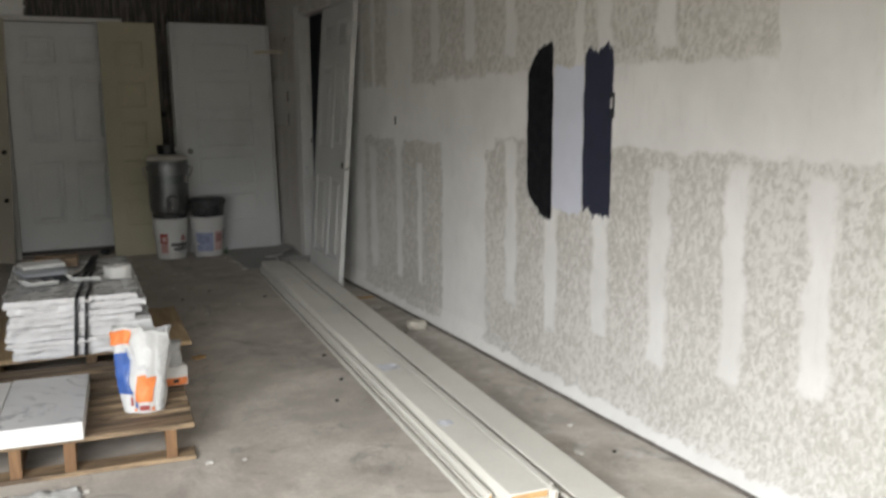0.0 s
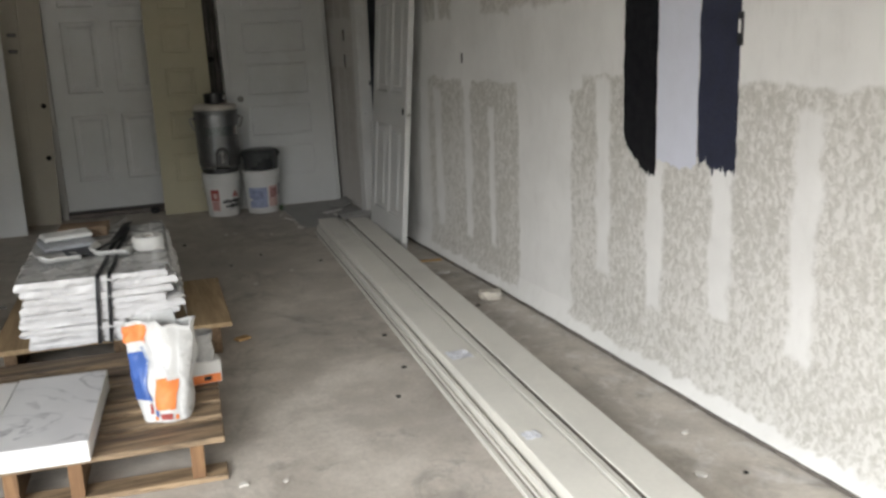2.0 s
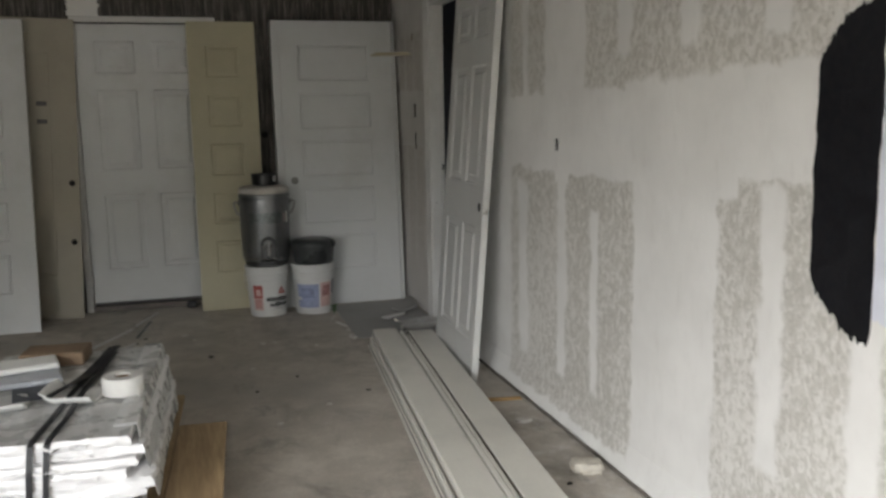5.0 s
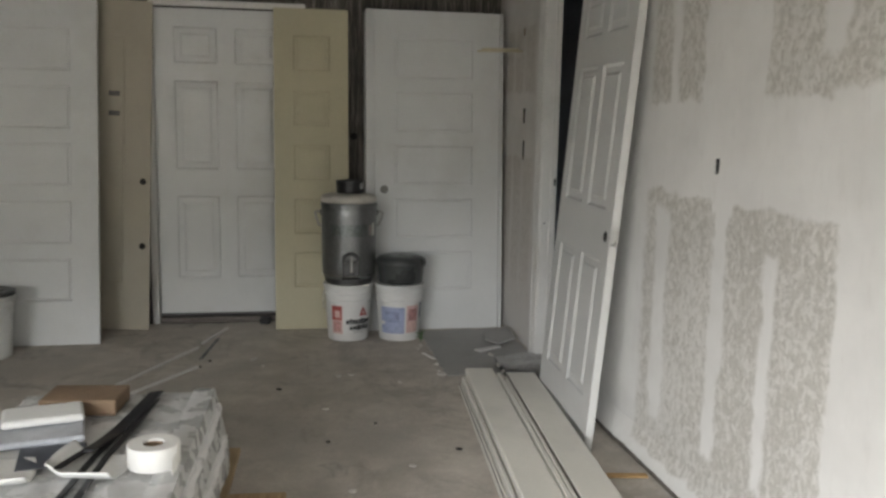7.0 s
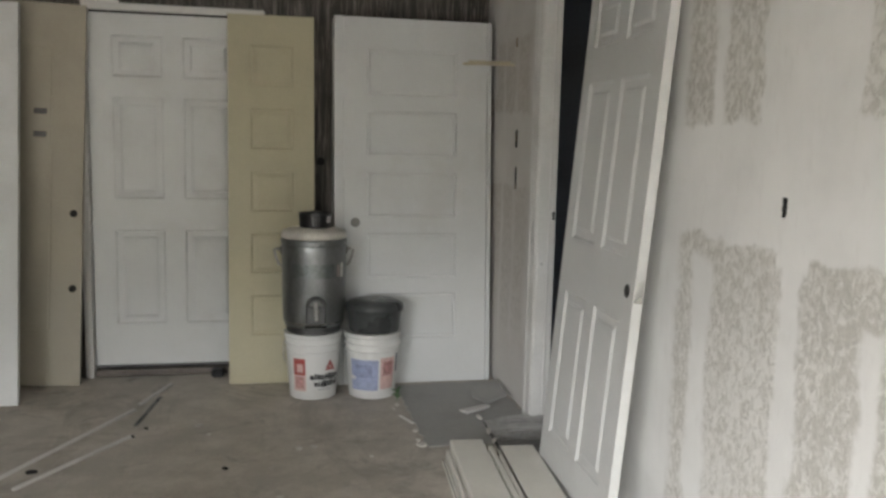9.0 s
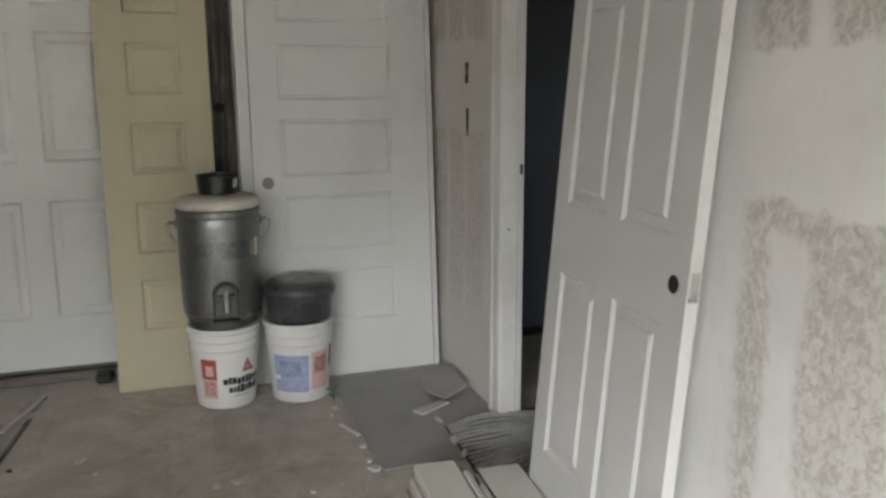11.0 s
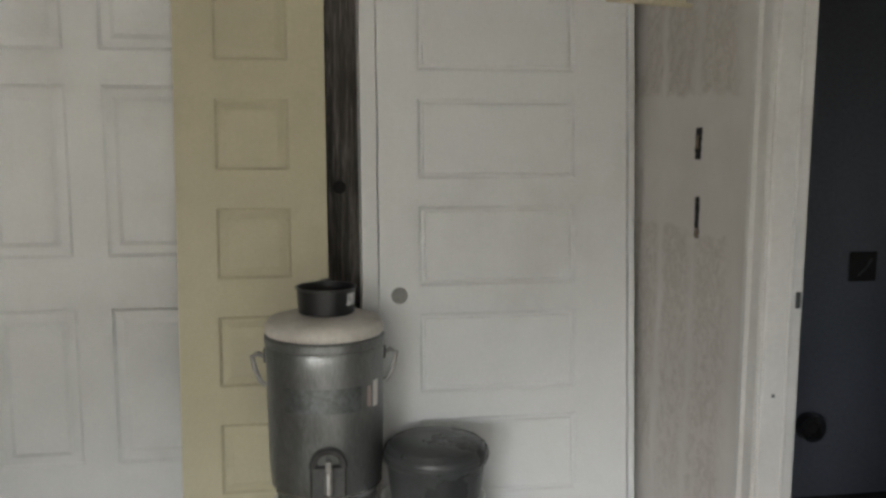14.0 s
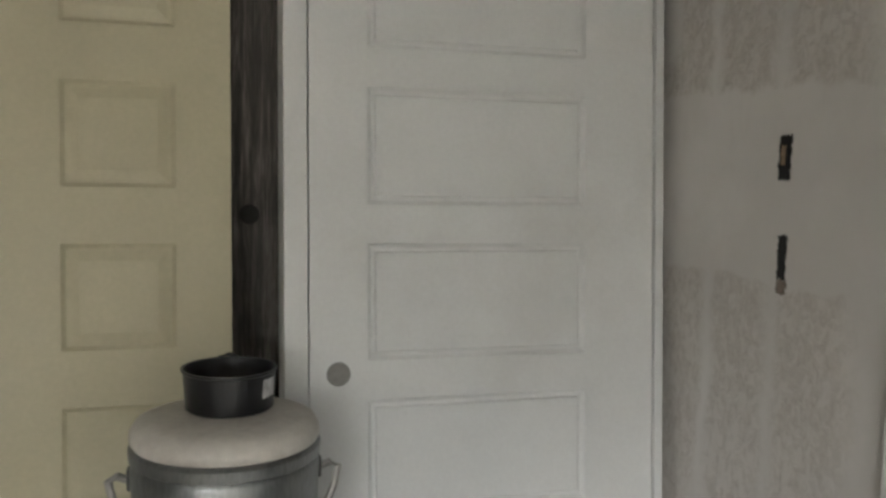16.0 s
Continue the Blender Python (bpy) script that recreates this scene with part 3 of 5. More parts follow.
part("paint_swatch", brushed(3.566, 3.782, 0.80, 1.60, 1, 0.13, 0.13, 0.008), BLACK_PAINT, wall_right, "brushed black paint sample", False, Matrix.Translation((X_R - 0.0005, 0, 0)))
part("paint_swatch", brushed(3.327, 3.563, 0.85, 1.49, 2, 0.0, 0.0, 0.003), LILAC_PAINT, wall_right, "brushed pale lilac paint sample", False, Matrix.Translation((X_R - 0.0005, 0, 0)))
part("paint_swatch", brushed(3.125, 3.324, 0.86, 1.56, 3, 0.02, 0.03, 0.009, 0.035), NAVY_PAINT, wall_right, "brushed navy paint sample", False, Matrix.Translation((X_R - 0.0005, 0, 0)))

# entry door in the end wall
entry = thing("door_1", "closed white six-panel entry door in the end wall", "door", Matrix.Translation((0.03, Y_END + 0.035, 0.06)), kind="structure")
PA = [(0.118, 0.385), (0.492, 0.765)]
slab_with_panels(entry, 0.875, 1.95, 0.044, [(a, b, c, d) for a, b in PA for c, d in ((0.238, 0.772), (0.945, 1.503), (1.612, 1.835))], WHITE_DOOR, groove=0.0085, edge=0.036, field=0.016)
part("frame", box(-0.048, -0.004, -0.05, 0.08, -0.058, 1.972, 0.003), TRIM, entry)
part("frame", box(0.879, 0.912, -0.05, 0.08, -0.058, 1.972, 0.003), TRIM, entry)
part("head_casing", box(-0.02, 0.935, -0.065, -0.034, 1.955, 1.995, 0.006), TRIM, entry)
part("threshold", box(-0.003, 0.878, -0.03, 0.09, -0.058, -0.02, 0.006), plain("worn_sill", (0.15, 0.13, 0.115), 0.7, var=0.3), entry, "worn grey door sill")
part("door_sweep", box(0.0, 0.875, -0.004, 0.02, -0.011, 0.004, 0.002), DARK_STEEL, entry, "dark rubber sweep")
# hidden dark backing, added to keep outside light from the door gaps
structure("porch_wall", box(-0.3, 1.2, 8.6, 8.66, 0.004, TOP), DARK, "dark backing behind the entry door")
tagged(part("door_wedge", box(0.66, 0.73, 8.35, 8.42, 0.001, 0.045, 0.01), BLACK_PLASTIC), "small black rubber wedge at the door sill", "wedge")

# ---- doors that lean on the walls ----
H = 2.03


def leaning_door(name, label, origin, along, up, w, panels, material, t=0.035, h=H, **kw):
    root = thing(name, label, "door", basis(origin, along, up), "doors leaning on the walls")
    slab = slab_with_panels(root, w, h, t, panels, material, **kw)
    return root, slab


five = [0.255, 0.5925, 0.93, 1.2675, 1.605]
# white five-panel door with its jambs
root, slab = leaning_door("leaning_door", "white five-panel door in loose jambs leaning on the timber wall", (1.388, 8.10, 0.004), (1, 0, 0), (0, 0.08, 1), 0.807,
                          [(0.125, 0.635, z, z + 0.253) for z in five], WHITE_DOOR, groove=0.007, edge=0.016, field=0.004)
part("jamb", box(-0.054, -0.004, -0.012, 0.12, 0.0, 2.03, 0.002), WHITE_DOOR, root)
part("jamb", box(0.811, 0.833, -0.006, 0.11, 0.0, 2.03, 0.002), WHITE_DOOR, root)
part("lock_hole", disc(0.029, 0.004), plain("grey_bore", (0.22, 0.215, 0.2), 0.7), root, "round grey lock bore", True, Matrix.Translation((0.062, -0.0012, 0.904)))
lath = thing("wood_lath", "thin raw wooden lath jutting out from the plastered wall", "lath", basis((2.247, 7.876, 1.762), (-0.33, -0.22, -0.022), (0, 0, 1)))
PALE_LATH = plain("pale_lath", (0.52, 0.46, 0.33), 0.7)
part("lath_strip", box(0, 0.39, -0.006, 0.006, 0, 0.012, 0.002), PALE_LATH, lath)
part("lath_strip", box(0.03, 0.35, -0.007, 0.005, 0.0125, 0.024, 0.002), PALE_LATH, lath)

# cream narrow door
root, slab = leaning_door("leaning_door", "narrow cream-yellow five-panel door leaning on the timber wall", (0.765, 8.19, 0.004), (1, 0, 0), (0, 0.092, 1), 0.467,
                          [(0.122, 0.352, z, z + 0.224) for z in (0.267, 0.61, 0.953, 1.296, 1.64)], CREAM, groove=0.007, edge=0.016, field=0.02)

# tan door, mostly behind the next one
root, slab = leaning_door("leaning_door", "tan flat narrow door with two bored holes", (-0.64, 8.275, 0.0245), (1, 0, -0.034), (0.034, 0.055, 1), 0.615, [(0.12, 0.46, 0.3, 1.8)], TAN, groove=0.003, edge=0.01, field=0.002)
for z in (0.931, 0.528):
    part("lock_hole", disc(0.022, 0.004), DARK, root, "dark lock bore", True, Matrix.Translation((0.57, -0.0015, z)))
for z in (1.33, 1.45):
    part("hinge", box(0.365, 0.43, -0.004, 0.0, z, z + 0.03, 0.001), DARK_STEEL, root, "small dark hinge leaf")

# large white door at the far side
root, slab = leaning_door("leaning_door", "large white five-panel door leaning in front of the tan door", (-1.205, 7.945, 0.004), (1, 0, 0), (0, 0.15, 1), 0.95,
                          [(0.125, 0.80, z, z + 0.253) for z in five], WHITE_DOOR, groove=0.007, edge=0.016, field=0.004)

# white six-panel door against the drywall
W6 = 0.763
root, slab = leaning_door("leaning_door", "white six-panel door leaning on the drywall beside the doorway", (2.055, 6.704, 0.004), (-0.04, -0.999, 0), (0.08, 0, 1), W6,
                          [(a, b, c, d) for a, b in ((0.09, 0.338), (0.42, 0.668)) for c, d in ((0.21, 0.792), (1.001, 1.60), (1.735, 1.915))], PRIMED, t=0.033, groove=0.009, edge=0.036, field=0.012)
part("lock_hole", disc(0.025, 0.004), DARK, root, "dark lock bore", True, Matrix.Translation((W6 - 0.06, -0.0015, 0.895)))
part("latch_plate", box(W6 - 0.001, W6 + 0.002, 0.004, 0.029, 0.865, 0.935, 0.001), CHROME, root, "metal latch plate")

# ---- trim boards on the floor ----
def board(x0, y0, x1, y1, w, z, t, label, raw_end=True, name="trim_board"):
    """A primed board from its near left corner to its far left corner."""
    d = Vector((x1 - x0, y1 - y0, 0))
    m = basis((x0, y0, z), d, (0, 0, 1))
    root = thing(name, label, "board", m, "trim boards on the floor")
    bm = box(0, d.length, -w, 0, 0, t, 0.003)
    part("plank", bm, BOARD, root)
    if raw_end:
        part("cut_end", box(-0.0015, 0.0, -w + 0.004, -0.004, 0.004, t - 0.004), PINE, root, "raw pine cut end")
    return root


LB = "long off-white primed trim board stacked on the concrete floor"
EDGE_STRIP = plain("dark_board_edge", (0.17, 0.15, 0.125), 0.8, var=0.25, scale=8)


def edged(root, length, t):
    part("raw_edge", box(0.002, length - 0.002, 0.0003, 0.0012, 0.003, t - 0.004), EDGE_STRIP, root, "dark strip along the board edge")


left_x = lambda y: 1.362 + 0.0805 * (y - 2.386)
for k in range(3):
    o = (0.014, 0.004, 0.0)[k]
    ya, yb = 2.34 + (0.05, 0.03, 0.10)[k], 6.93 - 0.015 * k
    board(left_x(ya) + o, ya, left_x(yb) + o, yb, 0.14, 0.002 + 0.0315 * k, 0.0295, LB)
right_x = lambda y: 1.547 + 0.083 * (y - 2.32)
for k in range(4):
    o = (-0.012, 0.002, -0.006, 0.002)[k]
    ya, yb = 2.25 + (0.0, 0.05, 0.02, 0.03)[k], 6.84 - 0.012 * k
    b = board(right_x(ya) + o, ya, right_x(yb) + o, yb, 0.142 - min(0, o), 0.002 + 0.0234 * k, 0.0212, LB)
    edged(b, (yb - ya) * 1.0034, 0.0212)
BARE = plain("bare_brown_strip", (0.40, 0.36, 0.295), 0.75, var=0.2, scale=10)
for ya, yb, oa, ob, w, t in ((2.4, 6.8, 0.1435, 0.150, 0.019, 0.094), (2.46, 6.7, 0.1635, 0.1755, 0.016, 0.090)):
    strip_root = board(left_x(ya) + oa, ya, left_x(yb) + ob, yb, w, 0.002, t, "brownish bare trim strip wedged between the board stacks", name="moulding_strip")
    strip_root.children[0].data.materials[0] = BARE
# slim mouldings beside the left stack
board(left_x(2.5) - 0.066, 2.5, left_x(6.9) - 0.040, 6.86, 0.036, 0.002, 0.016, "slim off-white moulding strip lying on the floor", name="moulding_strip")
board(left_x(2.55) - 0.029, 2.55, left_x(6.9) - 0.020, 6.88, 0.017, 0.002, 0.054, "slim off-white moulding strip standing on edge", name="moulding_strip")
edged(board(left_x(2.48) - 0.046, 2.48, left_x(6.8) - 0.034, 6.8, 0.011, 0.002, 0.030, "slim off-white moulding strip beside the stack", name="moulding_strip"), 4.4, 0.030)
# small clear plastic scraps on the boards
for x, y, s in ((1.535, 3.85, 0.045), (1.457, 3.085, 0.028)):
    bm = bmesh.new()
    bmesh.ops.create_grid(bm, x_segments=7, y_segments=7, size=s)
    for v in bm.verts:
        v.co.z = 0.006 + 0.012 * abs(noise.noise(v.co * 40 + Vector((x, y, 0))))
    tagged(part("plastic_scrap", bm, plain("clear_scrap", (0.75, 0.76, 0.8), 0.12, var=0.1), None, "", False, Matrix.Translation((x, y, 0.0965))), "crumpled clear plastic scrap on a trim board", "scrap")

# ---- pallets and what lies on them ----
pal = thing("pallet", "aged brown wooden pallet on the concrete floor", "pallet", pose(0.557, 3.42, 0, 0, 0, -5.5))
for y0, w in ((0.0, 0.14), (0.18, 0.095), (0.31, 0.095), (0.44, 0.095), (0.57, 0.095), (0.70, 0.095), (0.83, 0.135)):
    part("deck_board", box(-1.2, 0.0, y0, y0 + w, 0.128, 0.148, 0.003), PALLET, pal)
for x0 in (-1.19, -0.64, -0.46, -0.105):
    part("stringer", box(x0, x0 + 0.036, 0.012, 0.96, 0.0185, 0.1275, 0.003), PALLET_Y, pal)
    part("stringer_end", box(x0 - 0.002, x0 + 0.038, 0.006, 0.0115, 0.0185, 0.1275, 0.001), BLOCK, pal, "orange sawn end")
for y0 in (0.0, 0.44, 0.87):
    part("bottom_board", box(-1.2, 0.0, y0, y0 + 0.095, 0.001, 0.018, 0.002), PALLET, pal)

pal2 = thing("pallet", "plywood-topped pallet under the wrapped packs", "pallet", pose(0.76, 4.585, 0, 0, 0, -3.5))
part("plywood_top", box(-0.975, -0.187, 0.0, 1.22, 0.126, 0.148, 0.003), PLY, pal2, "pale plywood sheet")
part("plywood_top", box(-0.183, 0.0, 0.004, 0.82, 0.126, 0.148, 0.003), PLY, pal2, "pale plywood offcut")
for x0, ln in ((-0.93, 1.19), (-0.50, 1.19), (-0.10, 0.80)):
    part("runner", box(x0, x0 + 0.05, 0.03, ln, 0.001, 0.1255, 0.004), PALLET_Y, pal2)

# packs in white plastic, one over another
rnd = random.Random(11)
z = 0.1495
heights = [0.030, 0.032, 0.029, 0.033, 0.030, 0.033, 0.031, 0.034, 0.035]
STACK_TURN = Matrix.Translation((0.505, 4.54, 0)) @ Matrix.Rotation(radians(-3), 4, "Z")
for k, hgt in enumerate(heights):
    x0, x1 = -0.555 + rnd.uniform(-0.028, 0.026), 0.01 + rnd.uniform(-0.03, 0.025)
    y0, y1 = 0.0 + rnd.uniform(-0.014, 0.016), 1.02 + rnd.uniform(-0.03, 0.03)
    if k == len(heights) - 1:
        x0, x1, y0, y1 = -0.582, 0.0, 0.006, 1.05
    if k == 4:
        x1 = 0.058
    root = thing("wrapped_pack", "flat pack in crinkled white plastic wrap, stacked on the plywood", "package", STACK_TURN, "stack of wrapped packs")
    nx, ny = 44, 60
    rim = [(i, 0) for i in range(nx)] + [(nx, j) for j in range(ny)] + [(nx - i, ny) for i in range(nx)] + [(0, ny - j) for j in range(ny)]

    def spot(i, j, level):
        px, py = x0 + (x1 - x0) * i / nx, y0 + (y1 - y0) * j / ny
        push = 0.011 * noise.noise((px * 16, py * 16, k * 3.1 + level * 2.2)) + 0.006 * noise.noise((px * 45, py * 45, k * 1.3 + level * 4))
        bulge = 0.006 * math.sin(math.pi * level) + push
        ox = -bulge if i == 0 else bulge if i == nx else 0.0
        oy = -bulge if j == 0 else bulge if j == ny else 0.0
        lift = 0.004 * noise.noise((px * 11, py * 11, k * 2.3))
        return (px + ox, py + oy, z + level * hgt + (lift if 0 < level < 1 else 0.0))

    bm = bmesh.new()
    levels = (0.02, 0.3, 0.6, 0.98)
    rings = [[bm.verts.new(spot(i, j, lv)) for i, j in rim] for lv in levels]
    for a, b in zip(rings, rings[1:]):
        for q in range(len(rim)):
            r = (q + 1) % len(rim)
            bm.faces.new((a[q], a[r], b[r], b[q]))
    bm.faces.new(rings[0][::-1])
    if k < len(heights) - 1:
        bm.faces.new(rings[-1])
    part("wrapped_sides", bm, WRAP, root, "", True)
    if k == len(heights) - 1:
        bm = bmesh.new()
        g = [[bm.verts.new(spot(i, j, 0.98) if i in (0, nx) or j in (0, ny) else Vector(spot(i, j, 0.98)) + Vector((0, 0, 0.004 * noise.noise((i * 0.35, j * 0.4, 7))))) for j in range(ny + 1)] for i in range(nx + 1)]
        for i in range(nx):
            for j in range(ny):
                bm.faces.new((g[i][j], g[i + 1][j], g[i + 1][j + 1], g[i][j + 1]))
        part("wrapped_top", bm, WRAP_TOP, root, "top face, greyer than the sides", True)
    fx = x0 + (x1 - x0) * rnd.uniform(0.1, 0.7)
    fold = bmesh.new()
    pts = [(fx + 0.14 * q / 6, y0 - 0.013 - 0.005 * noise.noise((q * 0.9, k, 3)), z + hgt * (0.45 + 0.3 * noise.noise((q * 0.7, k * 2.0, 9)))) for q in range(7)]
    tube(pts, 0.0045, 6, fold)
    part("wrap_fold", fold, WRAP, root, "crumpled fold of the wrap", True)
    z += hgt
STACK = z
# loose film down one side of the stack
bm = bmesh.new()
rows = []
for j in range(41):
    y = 0.08 + 0.99 * j / 40
    row = []
    for i in range(11):
        s = max(0.0, (i - 2) / 8)
        wav = noise.noise((y * 4, s * 2, 1.0))
        x = -0.052 + 0.033 * i if i < 3 else 0.014 + s * (0.050 + 0.025 * wav) + 0.003 * noise.noise((y * 18, s * 6, 4))
        row.append(bm.verts.new((x, y, STACK + 0.0045 + 0.002 * noise.noise((x * 40, y * 20, 2)) - s * (0.235 + 0.02 * wav))))
    rows.append(row)
for a, b in zip(rows, rows[1:]):
    for k in range(10):
        bm.faces.new((a[k], b[k], b[k + 1], a[k + 1]))
film = part("plastic_film", bm, WRAP_TOP, None, "", True, STACK_TURN)
sol = film.modifiers.new("thickness", "SOLIDIFY")
sol.thickness = 0.002
tagged(film, "loose grey translucent film hanging down the side of the packs", "plastic film")

# straps over the packs
for x0, x1 in ((0.235, 0.35), (0.28, 0.372)):
    pts = [(x0 - 0.022, 4.535, 0.156), (x0 - 0.014, 4.534, 0.25), (x0 - 0.006, 4.538, 0.36), (x0, 4.55, STACK - 0.006), (x0 + 0.006, 4.572, STACK + 0.006),
           (x0 + 0.03, 4.72, STACK + 0.008), (x0 * 0.4 + x1 * 0.6, 5.02, STACK + 0.012), (x1, 5.25, STACK + 0.014), (x1 + 0.03, 5.50, STACK + 0.01)]
    tagged(part("strap", ribbon(pts, 0.017, 0.004), STRAP), "black webbing strap tied over the wrapped packs", "strap", "straps over the packs")
for a, b, w in (((0.29, 5.02), (0.41, 5.50), 0.026), ((0.24, 4.90), (0.39, 5.50), 0.018)):
    pts = [(a[0] + (b[0] - a[0]) * s, a[1] + (b[1] - a[1]) * s, STACK + 0.024 + 0.012 * math.sin(5 * s + a[0] * 9)) for s in [k / 12 for k in range(13)]]
    tagged(part("strap", ribbon(pts, w, 0.005), STRAP), "loose black strap end on the wrapped packs", "strap", "straps over the packs")

# tape roll, foam tray, brackets, paper and cardboard on top
roll = thing("tape_roll", "white tape roll lying on the wrapped packs", "tape roll", Matrix.Translation((0.465, 4.965, STACK + 0.006)))
part("tape", lathe([(0.028, 0.0), (0.066, 0.0), (0.068, 0.003), (0.068, 0.057), (0.066, 0.06), (0.028, 0.06), (0.028, 0.0)], 32), PAPER, roll, "", True)
part("core", lathe([(0.0275, 0.002), (0.0275, 0.054), (0.023, 0.054), (0.023, 0.002), (0.0275, 0.002)], 24), CARD, roll, "brown cardboard core", True)
part("loose_end", ribbon([(0.062, -0.02, 0.03), (0.066, -0.05, 0.028), (0.055, -0.085, 0.022)], 0.045, 0.001, (0, 0, 1)), PAPER, roll)


def tray(name, label, m, lx, ly, h, lip):
    """A thin moulded shell with rounded corners, curled up along two sides."""
    root = thing(name, label, "tray", m)
    bm = bmesh.new()
    nu = 18
    rows = []
    for i in range(nu + 1):
        row = []
        for j in range(nu + 1):
            u, v = i / nu, j / nu
            a, b = 2 * u - 1, 2 * v - 1
            x = (a * math.sqrt(1 - 0.22 * b * b) + 1) / 2 * lx
            y = (b * math.sqrt(1 - 0.22 * a * a) + 1) / 2 * ly
            curl = max(0.0, 1 - u / 0.3) ** 2 + 0.7 * max(0.0, 1 - v / 0.22) ** 2
            row.append(bm.verts.new((x, y, 0.004 + h * 0.4 * math.sin(2.5 * u + 2 * v) ** 2 + lip * min(1.1, curl))))
        rows.append(row)
    for a, b in zip(rows, rows[1:]):
        for k in range(nu):
            bm.faces.new((a[k], b[k], b[k + 1], a[k + 1]))
    shell = part("shell", bm, FOAM, root, "", True)
    shell.modifiers.new("thickness", "SOLIDIFY").thickness = 0.004
    return root


tray("foam_tray", "white moulded plastic bracket lying on the packs", pose(0.0, 4.82, STACK + 0.002, 0, 0, 8), 0.19, 0.22, 0.008, 0.04)
tray("foam_tray", "white moulded plastic bracket lying on the packs", pose(0.20, 4.88, STACK + 0.002, 0, 0, -12), 0.18, 0.2, 0.008, 0.04)
tagged(part("foam_block", box(0, 0.22, 0, 0.12, 0, 0.024, 0.011, seg=3), FOAM, None, "", False, pose(0.02, 5.20, STACK + 0.030, 3, 0, 14)), "white foam block lying on a grey tray", "foam block")
tagged(part("grey_tray", box(0, 0.24, 0, 0.22, 0, 0.021, 0.009, seg=3), plain("grey_tray_plastic", (0.45, 0.47, 0.5), 0.4), None, "", False, pose(0.02, 5.10, STACK + 0.006, 0, 0, 12)), "grey plastic tray on the wrapped packs", "tray")
tagged(part("dark_sheet", box(0, 0.17, 0, 0.16, 0, 0.003, 0.001), plain("slate_sheet", (0.07, 0.075, 0.09), 0.5), None, "", False, pose(0.12, 4.96, STACK + 0.005, 0, 0, 10)), "dark slate plastic sheet on the wrapped packs", "sheet")
tagged(part("cardboard_piece", box(0, 0.23, 0, 0.16, 0, 0.05, 0.004), CARD, None, "", False, pose(0.07, 5.39, STACK + 0.005, 0, 0, -6)), "torn brown cardboard piece on the packs", "cardboard")

# flat cartons on the near pallet
cart = thing("flat_carton", "flat white carton with a printed marble top on the pallet", "carton", pose(-0.121, 3.457, 0.1495, 0, 0, -6.5))
part("carton_body", box(0, 0.29, 0, 0.60, 0, 0.066, 0.003), PAPER, cart)
part("printed_top", box(0.001, 0.289, 0.001, 0.599, 0.0665, 0.068), MARBLE, cart, "grey-veined marble print")
cart2 = thing("flat_carton", "flat white carton with an oval print on the pallet", "carton", pose(-0.482, 3.498, 0.1495, 0, 0, -6.5))
part("carton_body", box(0, 0.358, 0, 0.60, 0, 0.062, 0.003), PAPER, cart2)
part("printed_top", box(0.001, 0.357, 0.001, 0.599, 0.0625, 0.064), plain("pale_print", (0.62, 0.61, 0.60), 0.4, var=0.04), cart2, "pale grey print")
ov = lathe([(0, 0), (0.055, 0), (0.055, 0.001), (0, 0.001)], 28)
part("oval_print", ov, plain("oval_beige", (0.52, 0.49, 0.47), 0.4, var=0.08), cart2, "beige oval print", False, Matrix.Translation((0.25, 0.34, 0.0645)) @ Matrix.Diagonal((1, 1.6, 1, 1)))
orim = lathe([(0.055, 0), (0.055, 0.0016), (0.058, 0.0016), (0.058, 0)], 28)
part("oval_rim", orim, plain("oval_line", (0.12, 0.11, 0.1), 0.5), cart2, "dark oval outline", False, Matrix.Translation((0.25, 0.34, 0.0645)) @ Matrix.Diagonal((1, 1.6, 1, 1)))
part("label", box(0.16, 0.335, -0.0012, -0.0002, 0.008, 0.054), plain("label_paper", (0.66, 0.65, 0.6), 0.6), cart2, "paper label")
for k in range(5):
    part("text_bar", box(0.17 + 0.006 * (k % 2), 0.225 + 0.012 * (k % 3), -0.0017, -0.0013, 0.013 + 0.0075 * k, 0.0165 + 0.0075 * k), plain("label_grey", (0.3, 0.28, 0.22), 0.6), cart2)
for k in range(7):
    part("code_bar", box(0.285 + 0.006 * k, 0.2885 + 0.006 * k, -0.0017, -0.0013, 0.012, 0.038), BLACK_INK, cart2)

# open bag of powder
bag = thing("powder_bag", "half-empty white, blue and orange paper bag standing on the pallet", "bag", pose(0.414, 3.685, 0.1495, 0, 0, -14) @ Matrix.Diagonal((1.1, 1.1, 1.1, 1)))


def bag_point(u, s):
    """u round the bag, s up it."""
    a = 2 * math.pi * u
    flat = 1 - 0.30 * s
    rx, ry = 0.070 * (1 + 0.30 * s + 0.12 * s * s), 0.060 * flat
    c, q = math.cos(a), math.sin(a)
    x = rx * math.copysign(abs(c) ** 0.6, c)
    y = ry * math.copysign(abs(q) ** 0.6, q)
    fold = 0.013 * noise.noise((x * 26, y * 26, s * 4)) * (0.4 + s) + 0.010 * (0.3 - abs(noise.noise((x * 34 + 3, y * 34, s * 9)))) * s
    crease = 0.013 * math.exp(-((u - 0.70) / 0.03) ** 2) * s - 0.020 * math.exp(-((u - 0.765) / 0.035) ** 2) * (0.3 + 0.7 * s)
    h = 0.315 + 0.03 * noise.noise((x * 18, y * 18, 5)) - 0.025 * (x > 0.02)
    return Vector((x + fold, y + fold + crease - 0.015 * s * (q < 0), s * h))


